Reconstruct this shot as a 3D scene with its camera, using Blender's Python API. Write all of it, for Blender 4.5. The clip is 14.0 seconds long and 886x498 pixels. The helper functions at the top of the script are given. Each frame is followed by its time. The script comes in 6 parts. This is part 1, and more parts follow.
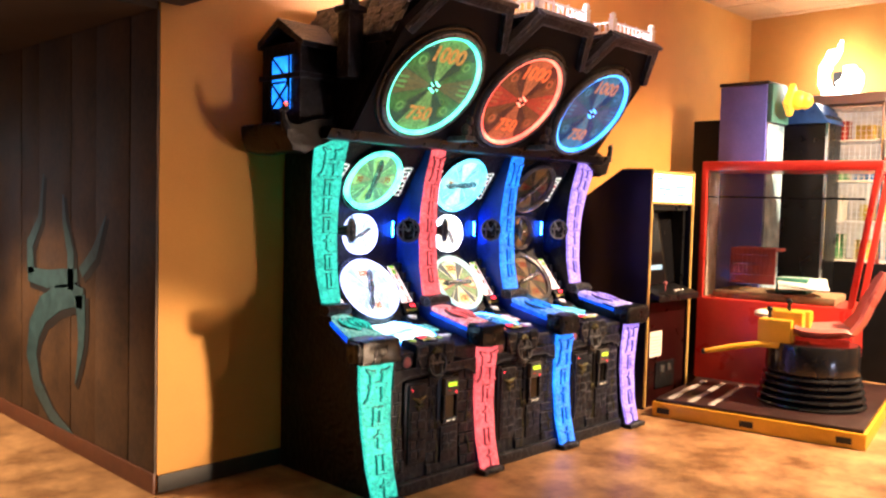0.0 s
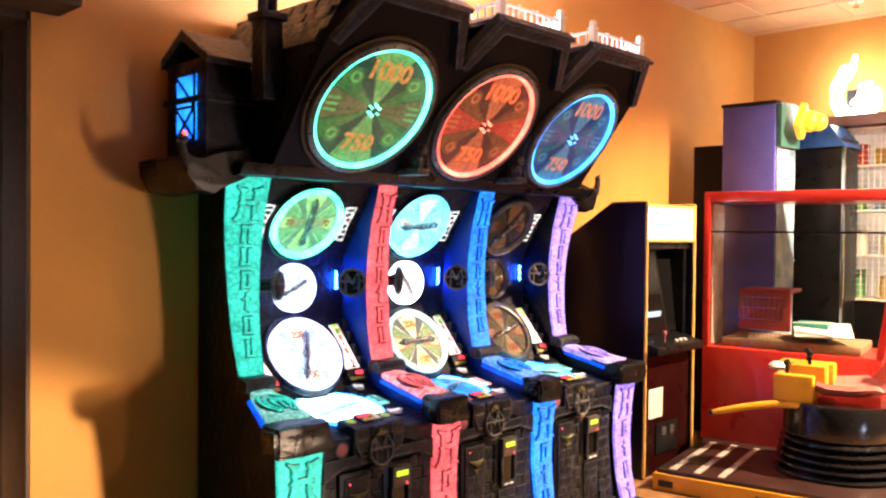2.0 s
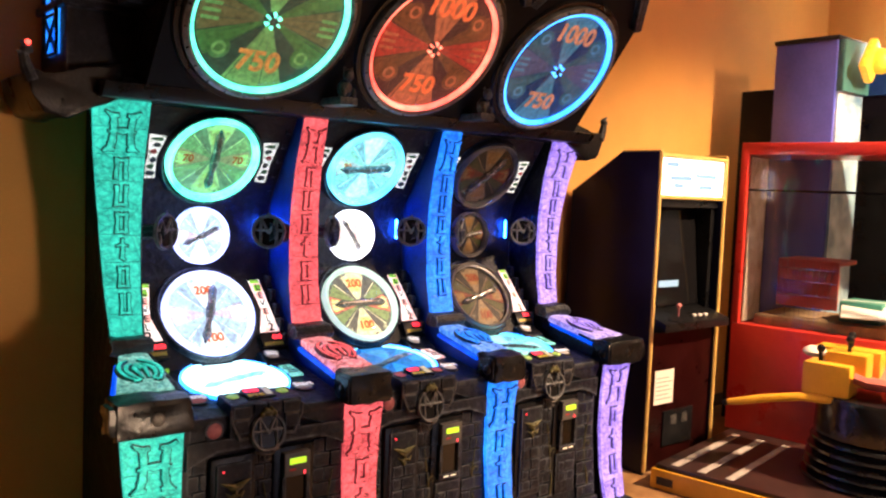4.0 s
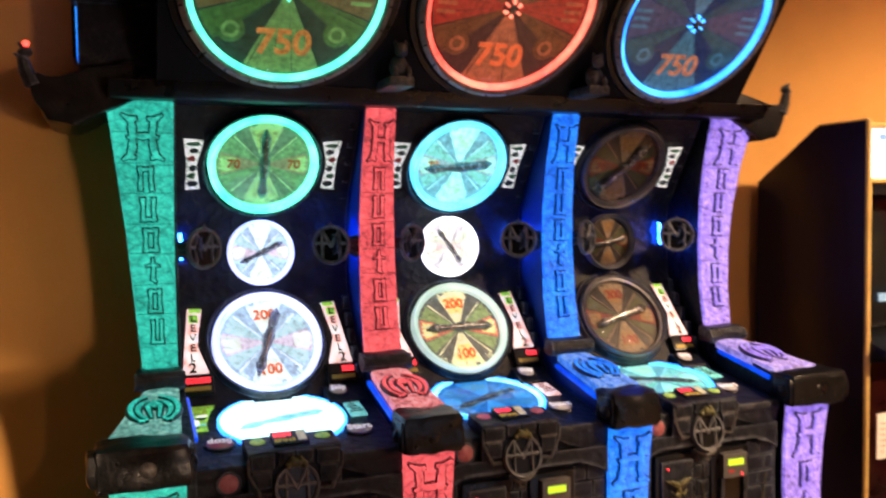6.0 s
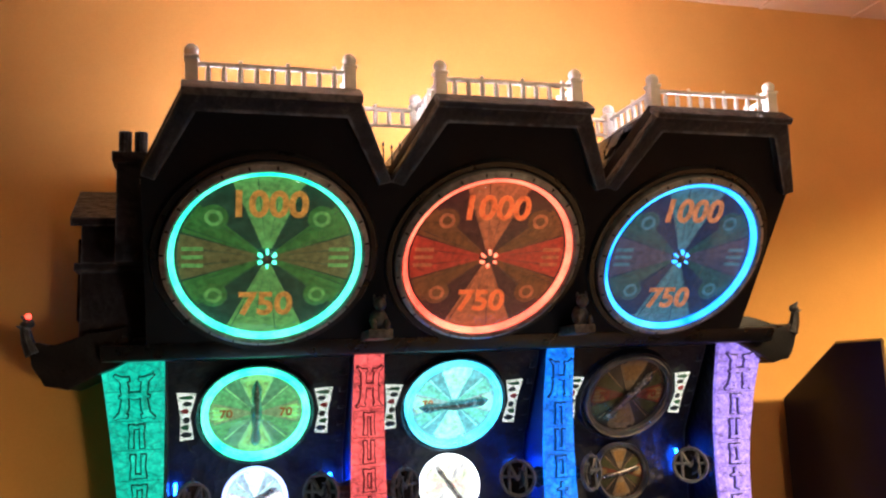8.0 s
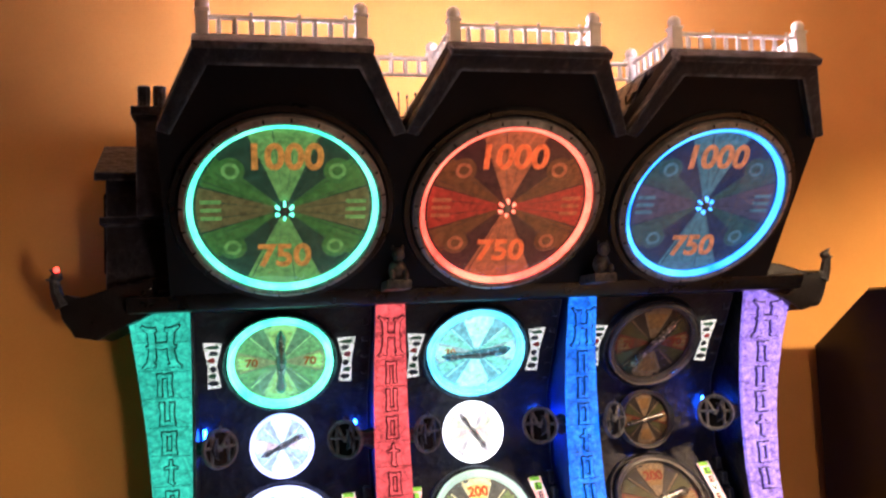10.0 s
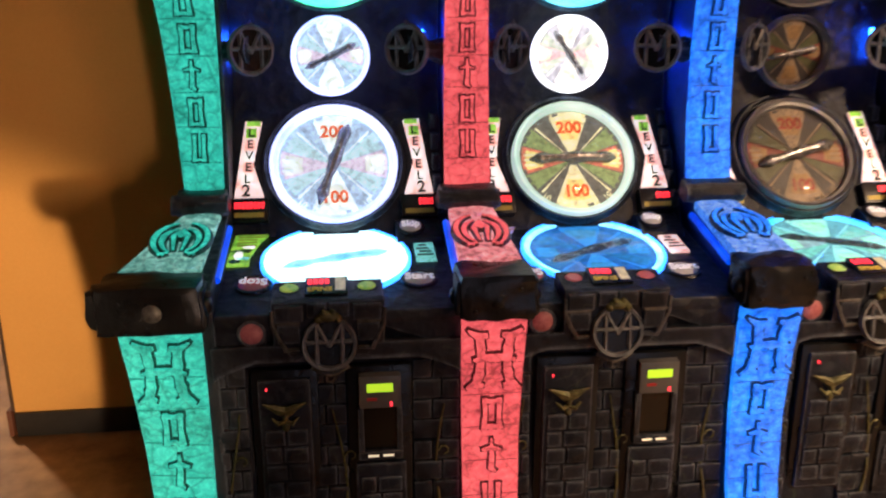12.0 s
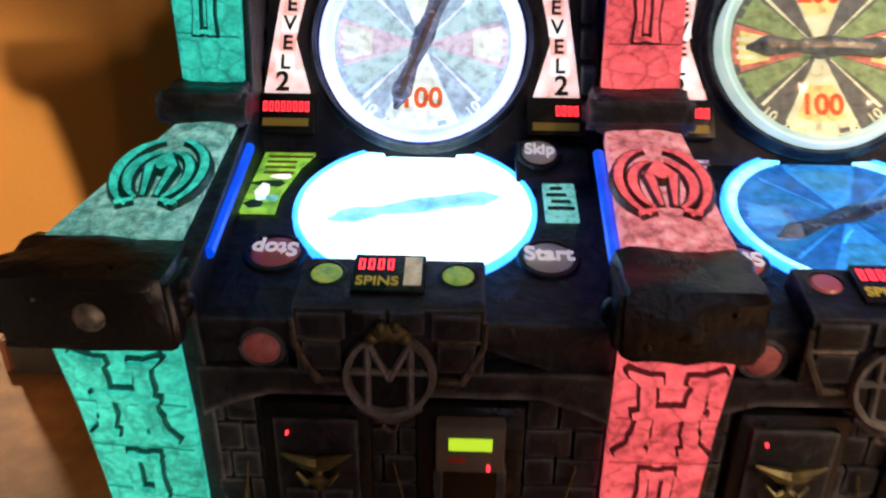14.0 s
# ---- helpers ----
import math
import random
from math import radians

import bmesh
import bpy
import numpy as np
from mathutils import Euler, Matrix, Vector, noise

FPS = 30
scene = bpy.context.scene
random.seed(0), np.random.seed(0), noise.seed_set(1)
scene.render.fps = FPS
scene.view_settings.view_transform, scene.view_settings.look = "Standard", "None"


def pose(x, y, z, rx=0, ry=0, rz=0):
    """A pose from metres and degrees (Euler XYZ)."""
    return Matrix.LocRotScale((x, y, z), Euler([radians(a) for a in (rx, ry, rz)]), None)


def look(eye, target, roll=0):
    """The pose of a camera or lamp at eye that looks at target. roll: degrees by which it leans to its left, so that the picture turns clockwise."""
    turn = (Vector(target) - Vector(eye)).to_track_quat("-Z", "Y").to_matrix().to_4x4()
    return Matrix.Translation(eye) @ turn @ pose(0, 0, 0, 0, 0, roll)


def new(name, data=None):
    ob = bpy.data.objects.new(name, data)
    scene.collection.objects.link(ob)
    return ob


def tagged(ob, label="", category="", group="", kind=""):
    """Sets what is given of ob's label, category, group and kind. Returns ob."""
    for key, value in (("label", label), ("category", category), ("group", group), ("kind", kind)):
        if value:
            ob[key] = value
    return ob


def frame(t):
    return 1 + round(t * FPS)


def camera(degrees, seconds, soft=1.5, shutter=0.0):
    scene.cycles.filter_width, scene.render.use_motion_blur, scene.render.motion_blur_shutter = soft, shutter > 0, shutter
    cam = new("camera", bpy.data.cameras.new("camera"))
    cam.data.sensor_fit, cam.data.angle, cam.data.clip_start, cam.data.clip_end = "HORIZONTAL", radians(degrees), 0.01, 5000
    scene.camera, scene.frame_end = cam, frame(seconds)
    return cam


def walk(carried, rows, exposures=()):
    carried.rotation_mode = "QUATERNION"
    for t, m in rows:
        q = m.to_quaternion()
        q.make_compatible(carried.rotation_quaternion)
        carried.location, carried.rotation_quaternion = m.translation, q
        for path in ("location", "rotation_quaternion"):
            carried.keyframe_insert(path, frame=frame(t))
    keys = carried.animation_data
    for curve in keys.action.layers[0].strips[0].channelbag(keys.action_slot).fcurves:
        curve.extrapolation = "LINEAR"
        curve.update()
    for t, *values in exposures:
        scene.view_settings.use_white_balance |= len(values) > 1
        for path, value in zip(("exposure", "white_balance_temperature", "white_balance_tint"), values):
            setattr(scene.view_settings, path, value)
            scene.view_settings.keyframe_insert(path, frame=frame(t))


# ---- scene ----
cam = camera(55.6, 14.0, soft=2.2, shutter=0.5)
PATH = [
    (0, (-0.677, 2.281, 1.617), (0.761, 3.667, 1.512), 1.5),
    (0.5, (-0.531, 2.443, 1.61), (0.897, 3.842, 1.552), 0.6),
    (1, (-0.299, 2.495, 1.656), (1.078, 3.945, 1.625), 1.4),
    (1.5, (-0.08, 2.645, 1.657), (1.342, 4.051, 1.625), 1.0),
    (2, (0.158, 2.691, 1.708), (1.588, 4.088, 1.673), 0.6),
    (2.5, (0.438, 2.68, 1.651), (1.809, 4.136, 1.624), -0.4),
    (3, (0.694, 2.628, 1.671), (2.05, 4.096, 1.586), -0.2),
    (5.5, (1.978, 2.958, 1.614), (2.894, 4.722, 1.389), 1.8),
    (6, (2.21, 2.981, 1.582), (2.941, 4.841, 1.486), -0.8),
    (6.5, (2.442, 2.92, 1.777), (3.006, 4.838, 1.714), 2.6),
    (7, (2.556, 2.865, 1.846), (3.122, 4.776, 2.006), -0.0),
    (7.5, (2.556, 2.835, 1.852), (3.115, 4.73, 2.161), -2.0),
    (10, (2.65, 2.798, 1.867), (3.093, 4.739, 2.052), -2.6),
    (10.5, (2.724, 2.88, 1.754), (3.043, 4.853, 1.689), -2.5),
    (11, (2.708, 3.053, 1.599), (2.978, 5.021, 1.364), -1.2),
    (11.5, (2.662, 3.296, 1.57), (2.962, 5.234, 1.178), -0.3),
    (12, (2.788, 3.48, 1.599), (3.011, 5.384, 1.028), -0.0),
    (12.5, (2.886, 3.701, 1.578), (2.941, 5.607, 0.975), -0.4),
    (13, (2.887, 3.967, 1.551), (2.947, 5.819, 0.798), 0.7),
    (13.5, (2.834, 4.246, 1.525), (2.845, 6.052, 0.667), -0.3),
    (14, (2.841, 4.511, 1.515), (2.793, 6.275, 0.573), 0.5),
]
EXPOSURE = [(0, 0.98, 6200, 22), (2, 1.05, 6200, 22), (3, 0.98, 6200, 22), (5.5, 0.15, 6200, 22), (6.5, 0.28, 6200, 22), (7, 0.0, 6200, 22), (7.5, 0.35, 6200, 4), (10, 0.42, 6200, 22), (11, 0.27, 6200, 22), (12, 0.1, 6200, 22), (12.5, 0.1, 6200, 22), (13, -0.1, 6200, 22), (13.5, -0.1, 6200, 22), (14, 0.15, 6200, 22)]
walk(cam, [(t, look(eye, target, roll)) for t, eye, target, roll in PATH], EXPOSURE)

# ---- light ----
world = bpy.data.worlds.new("world")
scene.world = world
world.use_nodes = True
world.node_tree.nodes["Background"].inputs["Color"].default_value = (1.0, 0.72, 0.45, 1)
world.node_tree.nodes["Background"].inputs["Strength"].default_value = 0.004


def lamp(name, kind, energy, colour, m, size=0.3, cone=90, blend=0.3):
    data = bpy.data.lights.new(name, kind)
    data.energy, data.color = energy, colour
    if kind == "AREA":
        data.shape, data.size = "DISK", size
    else:
        data.shadow_soft_size = size
    if kind == "SPOT":
        data.spot_size, data.spot_blend = radians(cone), blend
    ob = new(name, data)
    ob.matrix_basis = m
    return ob


WARM = (1.0, 0.68, 0.36)
lamp("ceiling_spot", "SPOT", 62, WARM, look((4.6, 3.2, 3.75), (4.6, 6.5, 1.4)), 0.10, 90, 0.4)
lamp("ceiling_spot", "SPOT", 1900, WARM, look((6.7, 2.6, 3.75), (6.7, 5.0, 0.0)), 0.12, 92, 0.6)
# two low spots with no known fixture, added to pool light on the left wall
lamp("added_low_spot", "SPOT", 360, (1.0, 0.66, 0.36), look((4.35, 0.5, 0.9), (1.0, 6.5, 1.5)), 0.3, 26, 0.8)
lamp("added_low_spot", "SPOT", 1600, (1.0, 0.70, 0.38), look((4.4, 0.5, 0.34), (1.42, 6.5, 0.50)), 0.16, 11, 0.35)
# weak cool lamp added out of view to fill the dark machine fronts
lamp("added_low_light", "AREA", 10, (0.72, 0.80, 1.0), look((4.4, 0.5, 0.34), (2.2, 6.4, 1.0)), 0.22)
lamp("soffit_spot", "SPOT", 300, WARM, look((0.3, 8.1, 2.58), (0.4, 8.0, 0.0)), 0.08, 94, 0.5)
lamp("hall_spot", "SPOT", 110, WARM, look((-1.5, 10.0, 2.58), (-1.5, 10.2, 0.0)), 0.1, 100, 0.6)

# ---- materials ----


def nodes_of(name):
    m = bpy.data.materials.new(name)
    m.use_nodes = True
    nt = m.node_tree
    return m, nt, nt.nodes["Principled BSDF"]


def add(nt, kind, **inputs):
    n = nt.nodes.new(kind)
    for key, value in inputs.items():
        n.inputs[key.replace("_", " ")].default_value = value
    return n


def ramp(nt, source, stops):
    r = nt.nodes.new("ShaderNodeValToRGB")
    nt.links.new(source, r.inputs[0])
    e = r.color_ramp.elements
    while len(e) < len(stops):
        e.new(0.5)
    for el, (p, c) in zip(e, stops):
        el.position, el.color = p, (*c, 1)
    return r.outputs[0]


def surface(name, low, high, rough=0.6, metal=0.0, scale=8.0, bump=0.15, fine=60.0, coat=0.0, spread=0.25, spec=0.5):
    """Painted or moulded surface: colour between low and high by two noises, with fine relief."""
    m, nt, p = nodes_of(name)
    pos = nt.nodes.new("ShaderNodeNewGeometry").outputs["Position"]
    big = add(nt, "ShaderNodeTexNoise", Scale=scale, Detail=6.0, Roughness=0.6)
    small = add(nt, "ShaderNodeTexNoise", Scale=fine, Detail=4.0, Roughness=0.6)
    for n in (big, small):
        nt.links.new(pos, n.inputs["Vector"])
    mix = nt.nodes.new("ShaderNodeMath")
    mix.operation = "MULTIPLY_ADD"
    nt.links.new(small.outputs[0], mix.inputs[0])
    mix.inputs[1].default_value = 0.35
    nt.links.new(big.outputs[0], mix.inputs[2])
    c = ramp(nt, mix.outputs[0], [(0.675 - spread, low), (0.675 + spread, high)])
    nt.links.new(c, p.inputs["Base Color"])
    r = nt.nodes.new("ShaderNodeMapRange")
    nt.links.new(big.outputs[0], r.inputs[0])
    r.inputs[3].default_value, r.inputs[4].default_value = max(0.03, rough - 0.12), min(1, rough + 0.12)
    nt.links.new(r.outputs[0], p.inputs["Roughness"])
    p.inputs["Metallic"].default_value = metal
    p.inputs["Coat Weight"].default_value = coat
    p.inputs["Specular IOR Level"].default_value = spec
    b = add(nt, "ShaderNodeBump", Strength=bump, Distance=0.01)
    nt.links.new(mix.outputs[0], b.inputs["Height"])
    nt.links.new(b.outputs[0], p.inputs["Normal"])
    return m


def stone(name, low, high, vein, scale=1.0):
    """Dark moulded plastic made to look like old masonry: worn grey edges and greenish veins."""
    m, nt, p = nodes_of(name)
    pos = nt.nodes.new("ShaderNodeNewGeometry").outputs["Position"]
    big = add(nt, "ShaderNodeTexNoise", Scale=9.0 * scale, Detail=8.0, Roughness=0.7)
    vor = add(nt, "ShaderNodeTexVoronoi", Scale=26.0 * scale)
    vn = add(nt, "ShaderNodeTexNoise", Scale=5.0 * scale, Detail=3.0, Distortion=1.5)
    for n in (big, vor, vn):
        nt.links.new(pos, n.inputs["Vector"])
    base = ramp(nt, big.outputs[0], [(0.40, low), (0.74, high)])
    line = ramp(nt, vn.outputs[0], [(0.485, (0, 0, 0)), (0.5, (1, 1, 1)), (0.515, (0, 0, 0))])
    mask = ramp(nt, big.outputs[0], [(0.5, (0, 0, 0)), (0.62, (0.7, 0.7, 0.7))])
    mul = nt.nodes.new("ShaderNodeMath")
    mul.operation = "MULTIPLY"
    nt.links.new(line, mul.inputs[0])
    nt.links.new(mask, mul.inputs[1])
    mix = nt.nodes.new("ShaderNodeMix")
    mix.data_type = "RGBA"
    nt.links.new(mul.outputs[0], mix.inputs[0])
    nt.links.new(base, mix.inputs[6])
    mix.inputs[7].default_value = (*vein, 1)
    p.inputs["Roughness"].default_value = 0.42
    p.inputs["Specular IOR Level"].default_value = 0.3
    # edges rubbed pale: where the rounded normal leaves the flat one
    soft = add(nt, "ShaderNodeBevel", Radius=0.016)
    soft.samples = 4
    flat = nt.nodes.new("ShaderNodeNewGeometry")
    dot = nt.nodes.new("ShaderNodeVectorMath")
    dot.operation = "DOT_PRODUCT"
    nt.links.new(soft.outputs[0], dot.inputs[0])
    nt.links.new(flat.outputs["Normal"], dot.inputs[1])
    edge = ramp(nt, dot.outputs["Value"], [(0.80, (0.8, 0.8, 0.8)), (0.985, (0, 0, 0))])
    patchy = ramp(nt, big.outputs[0], [(0.38, (0.1, 0.1, 0.1)), (0.62, (1, 1, 1))])
    em = nt.nodes.new("ShaderNodeMath")
    em.operation = "MULTIPLY"
    nt.links.new(edge, em.inputs[0])
    nt.links.new(patchy, em.inputs[1])
    worn = nt.nodes.new("ShaderNodeMix")
    worn.data_type = "RGBA"
    nt.links.new(em.outputs[0], worn.inputs[0])
    nt.links.new(mix.outputs[2], worn.inputs[6])
    worn.inputs[7].default_value = (0.19, 0.22, 0.27, 1)
    nt.links.new(worn.outputs[2], p.inputs["Base Color"])
    s = nt.nodes.new("ShaderNodeMath")
    s.operation = "MULTIPLY_ADD"
    nt.links.new(vor.outputs["Distance"], s.inputs[0])
    s.inputs[1].default_value = 0.4
    nt.links.new(big.outputs[0], s.inputs[2])
    b = add(nt, "ShaderNodeBump", Strength=0.75, Distance=0.016)
    nt.links.new(s.outputs[0], b.inputs["Height"])
    nt.links.new(b.outputs[0], p.inputs["Normal"])
    return m


def glow(name, low, high, strength, scale=14.0, stretch=(1, 1, 1), rough=0.35):
    """Plastic lit from within, unevenly."""
    m, nt, p = nodes_of(name)
    pos = nt.nodes.new("ShaderNodeNewGeometry").outputs["Position"]
    mp = nt.nodes.new("ShaderNodeMapping")
    mp.inputs["Scale"].default_value = stretch
    nt.links.new(pos, mp.inputs[0])
    n1 = add(nt, "ShaderNodeTexNoise", Scale=scale, Detail=5.0, Roughness=0.65)
    nt.links.new(mp.outputs[0], n1.inputs["Vector"])
    c = ramp(nt, n1.outputs[0], [(0.28, low), (0.74, high)])
    nt.links.new(c, p.inputs["Base Color"])
    nt.links.new(c, p.inputs["Emission Color"])
    p.inputs["Emission Strength"].default_value = strength
    p.inputs["Roughness"].default_value = rough
    b = add(nt, "ShaderNodeBump", Strength=0.4, Distance=0.01)
    nt.links.new(n1.outputs[0], b.inputs["Height"])
    nt.links.new(b.outputs[0], p.inputs["Normal"])
    return m


def plain(name, colour, rough=0.4, metal=0.0, emit=0.0):
    m, nt, p = nodes_of(name)
    p.inputs["Base Color"].default_value = (*colour, 1)
    p.inputs["Roughness"].default_value, p.inputs["Metallic"].default_value = rough, metal
    if emit:
        p.inputs["Emission Color"].default_value = (*colour, 1)
        p.inputs["Emission Strength"].default_value = emit
    return m


def clear_pane(name, tint=(1, 1, 1), rough=0.02):
    m, nt, p = nodes_of(name)
    nt.nodes.remove(p)
    glass, see = nt.nodes.new("ShaderNodeBsdfGlossy"), nt.nodes.new("ShaderNodeBsdfTransparent")
    glass.inputs["Roughness"].default_value = rough
    see.inputs["Color"].default_value = (*tint, 1)
    fr = nt.nodes.new("ShaderNodeFresnel")
    fr.inputs[0].default_value = 1.45
    mx = nt.nodes.new("ShaderNodeMixShader")
    half = nt.nodes.new("ShaderNodeMath")
    half.operation = "MULTIPLY"
    half.inputs[1].default_value = 0.7
    nt.links.new(fr.outputs[0], half.inputs[0])
    nt.links.new(half.outputs[0], mx.inputs[0])
    nt.links.new(see.outputs[0], mx.inputs[1])
    nt.links.new(glass.outputs[0], mx.inputs[2])
    nt.links.new(mx.outputs[0], nt.nodes["Material Output"].inputs[0])
    return m


WALL = surface("ochre_plaster", (0.54, 0.26, 0.048), (0.67, 0.345, 0.08), 0.75, scale=1.6, bump=0.12, fine=90, spread=0.35)
CEIL = surface("ceiling_paint", (0.62, 0.42, 0.22), (0.72, 0.5, 0.28), 0.8, scale=3, bump=0.05)
FLOOR = surface("stained_concrete", (0.13, 0.055, 0.016), (0.52, 0.31, 0.14), 0.42, scale=2.6, bump=0.06, fine=11, spread=0.19)
BASE = surface("black_rubber", (0.010, 0.009, 0.008), (0.03, 0.026, 0.022), 0.55)
BROWNTRIM = surface("brown_trim", (0.09, 0.03, 0.015), (0.16, 0.06, 0.03), 0.5)
MURAL = surface("rusty_mural_wall", (0.014, 0.009, 0.006), (0.13, 0.070, 0.032), 0.6, scale=2.4, bump=0.3, fine=22)
TEAL = surface("teal_brush_paint", (0.012, 0.038, 0.05), (0.05, 0.12, 0.145), 0.5, scale=12)
STONE = stone("dark_masonry_plastic", (0.003, 0.0042, 0.008), (0.011, 0.015, 0.027), (0.06, 0.08, 0.045))
STONE2 = stone("dark_roof_plastic", (0.004, 0.005, 0.008), (0.020, 0.024, 0.034), (0.06, 0.065, 0.06), 1.4)
BLACK = surface("black_plastic", (0.003, 0.003, 0.0035), (0.009, 0.010, 0.012), 0.3, bump=0.6, spec=0.3)
MATT = surface("matt_black_side", (0.003, 0.003, 0.004), (0.007, 0.007, 0.009), 0.6, bump=0.05, spec=0.12)
GREY = surface("worn_grey_casting", (0.015, 0.015, 0.015), (0.13, 0.125, 0.12), 0.4, metal=0.3, scale=30, bump=0.4)
IRON = surface("dark_iron_relief", (0.03, 0.033, 0.038), (0.17, 0.185, 0.21), 0.45, metal=0.1, scale=34, bump=0.5)
BRASS = surface("aged_brass", (0.03, 0.033, 0.014), (0.15, 0.145, 0.055), 0.4, metal=0.4, scale=40, bump=0.3)
NAVY = surface("dark_blue_plastic", (0.004, 0.020, 0.15), (0.016, 0.08, 0.42), 0.4, bump=0.15)
CHROME = plain("chrome", (0.7, 0.7, 0.72), 0.15, 1.0)
CLEAR = clear_pane("clear_acrylic", (0.96, 0.97, 0.98))

GREEN_C, RED_C, BLUE_C, VIOLET_C = (0.012, 0.44, 0.31), (0.72, 0.09, 0.09), (0.01, 0.16, 0.80), (0.30, 0.19, 0.78)


def dim(c, k):
    return tuple(min(1.0, v * k) for v in c)


def resin(name, colour, bright, strength, dusty=0.22):
    """Rough cast resin lit from behind: the light shows through unevenly, crevices stay dark, pale dust lies on top."""
    m, nt, p = nodes_of(name)
    pos = nt.nodes.new("ShaderNodeNewGeometry").outputs["Position"]
    mp = nt.nodes.new("ShaderNodeMapping")
    mp.inputs["Scale"].default_value = (1, 1, 1.3)
    nt.links.new(pos, mp.inputs[0])
    patch = add(nt, "ShaderNodeTexNoise", Scale=7.0, Detail=2.0, Roughness=0.5)
    crag = add(nt, "ShaderNodeTexNoise", Scale=38.0, Detail=8.0, Roughness=0.72)
    pit = add(nt, "ShaderNodeTexVoronoi", Scale=55.0)
    for n in (patch, crag, pit):
        nt.links.new(mp.outputs[0], n.inputs["Vector"])
    h = nt.nodes.new("ShaderNodeMath")
    h.operation = "MULTIPLY_ADD"
    nt.links.new(patch.outputs[0], h.inputs[0])
    h.inputs[1].default_value = 0.55
    nt.links.new(crag.outputs[0], h.inputs[2])
    lit = ramp(nt, h.outputs[0], [(0.54, dim(colour, 0.42)), (0.74, colour), (0.98, bright)])
    dust = ramp(nt, crag.outputs[0], [(0.4, dim(colour, 0.35)), (0.68, tuple(0.45 * c + dusty for c in bright))])
    # fine cracks in the casting let less light through
    wob = nt.nodes.new("ShaderNodeVectorMath")
    wob.operation = "MULTIPLY_ADD"
    nt.links.new(crag.outputs["Color"], wob.inputs[0])
    wob.inputs[1].default_value = (0.03, 0.03, 0.03)
    nt.links.new(mp.outputs[0], wob.inputs[2])
    crack = add(nt, "ShaderNodeTexVoronoi", Scale=17.0)
    crack.feature = "DISTANCE_TO_EDGE"
    nt.links.new(wob.outputs[0], crack.inputs["Vector"])
    line = ramp(nt, crack.outputs["Distance"], [(0.0, (0.35, 0.35, 0.35)), (0.07, (1, 1, 1))])
    cut = nt.nodes.new("ShaderNodeMix")
    cut.data_type, cut.blend_type = "RGBA", "MULTIPLY"
    cut.inputs[0].default_value = 0.75
    nt.links.new(lit, cut.inputs[6])
    nt.links.new(line, cut.inputs[7])
    nt.links.new(dust, p.inputs["Base Color"])
    nt.links.new(cut.outputs[2], p.inputs["Emission Color"])
    p.inputs["Emission Strength"].default_value = strength
    p.inputs["Roughness"].default_value = 0.55
    s = nt.nodes.new("ShaderNodeMath")
    s.operation = "MULTIPLY_ADD"
    nt.links.new(pit.outputs["Distance"], s.inputs[0])
    s.inputs[1].default_value = 0.3
    nt.links.new(crag.outputs[0], s.inputs[2])
    b = add(nt, "ShaderNodeBump", Strength=0.8, Distance=0.015)
    nt.links.new(s.outputs[0], b.inputs["Height"])
    nt.links.new(b.outputs[0], p.inputs["Normal"])
    return m


STRIP = [
    resin("green_lit_resin", GREEN_C, (0.03, 0.66, 0.46), 0.95, 0.02),
    resin("red_lit_resin", RED_C, (0.95, 0.14, 0.13), 1.05, 0.04),
    resin("blue_lit_resin", BLUE_C, (0.02, 0.32, 1.0), 1.25, 0.05),
    resin("violet_lit_resin", VIOLET_C, (0.50, 0.36, 1.0), 0.9),
]
ARM_TOP = [
    resin("dusty_green_resin", (0.10, 0.38, 0.30), (0.30, 0.72, 0.58), 0.75, 0.4),
    resin("dusty_red_resin", (0.62, 0.16, 0.16), (0.95, 0.42, 0.40), 0.95, 0.4),
    resin("dusty_blue_resin", (0.03, 0.20, 0.72), (0.20, 0.50, 1.0), 0.8, 0.3),
    resin("dusty_violet_resin", (0.30, 0.22, 0.70), (0.60, 0.50, 1.0), 0.7, 0.3),
]
JOINTS = [glow("%s_joint" % n, dim(c, 0.25), dim(c, 0.5), 0.6, 40) for n, c in (("green", GREEN_C), ("red", RED_C), ("blue", BLUE_C), ("violet", VIOLET_C))]
# dark tones that paint the shade round raised signs and crests
RELIEF_SHADE = [glow("%s_groove" % n, dim(c, 0.03), dim(c, 0.12), 0.3, 40) for n, c in (("green", GREEN_C), ("red", RED_C), ("blue", BLUE_C), ("violet", VIOLET_C))]

# ---- mesh tools ----


def mesh_of(bm, name, material, smooth=True, up=None):
    bmesh.ops.recalc_face_normals(bm, faces=bm.faces)
    if up is not None:
        bm.normal_update()
        bmesh.ops.reverse_faces(bm, faces=[f for f in bm.faces if f.normal.dot(up) < 0])
    me = bpy.data.meshes.new(name)
    bm.to_mesh(me)
    bm.free()
    for f in me.polygons:
        f.use_smooth = smooth
    if smooth:
        me.set_sharp_from_angle(angle=radians(35))
    for mt in material if isinstance(material, (list, tuple)) else [material]:
        me.materials.append(mt)
    return me


def part(name, bm, material, parent, label="", smooth=True, up=None):
    ob = new(name, mesh_of(bm, name, material, smooth, up))
    if parent is not None:
        ob.parent = parent
    return tagged(ob, label, kind="stuff" if name in ("word_bars", "digit_row", "text_bars", "title_shapes", "wire_grid") else "")


def thing(name, label, category, group="", kind="", at=None):
    ob = new(name)
    ob.empty_display_size = 0.1
    if at is not None:
        ob.matrix_basis = at
    return tagged(ob, label, category, group, kind)


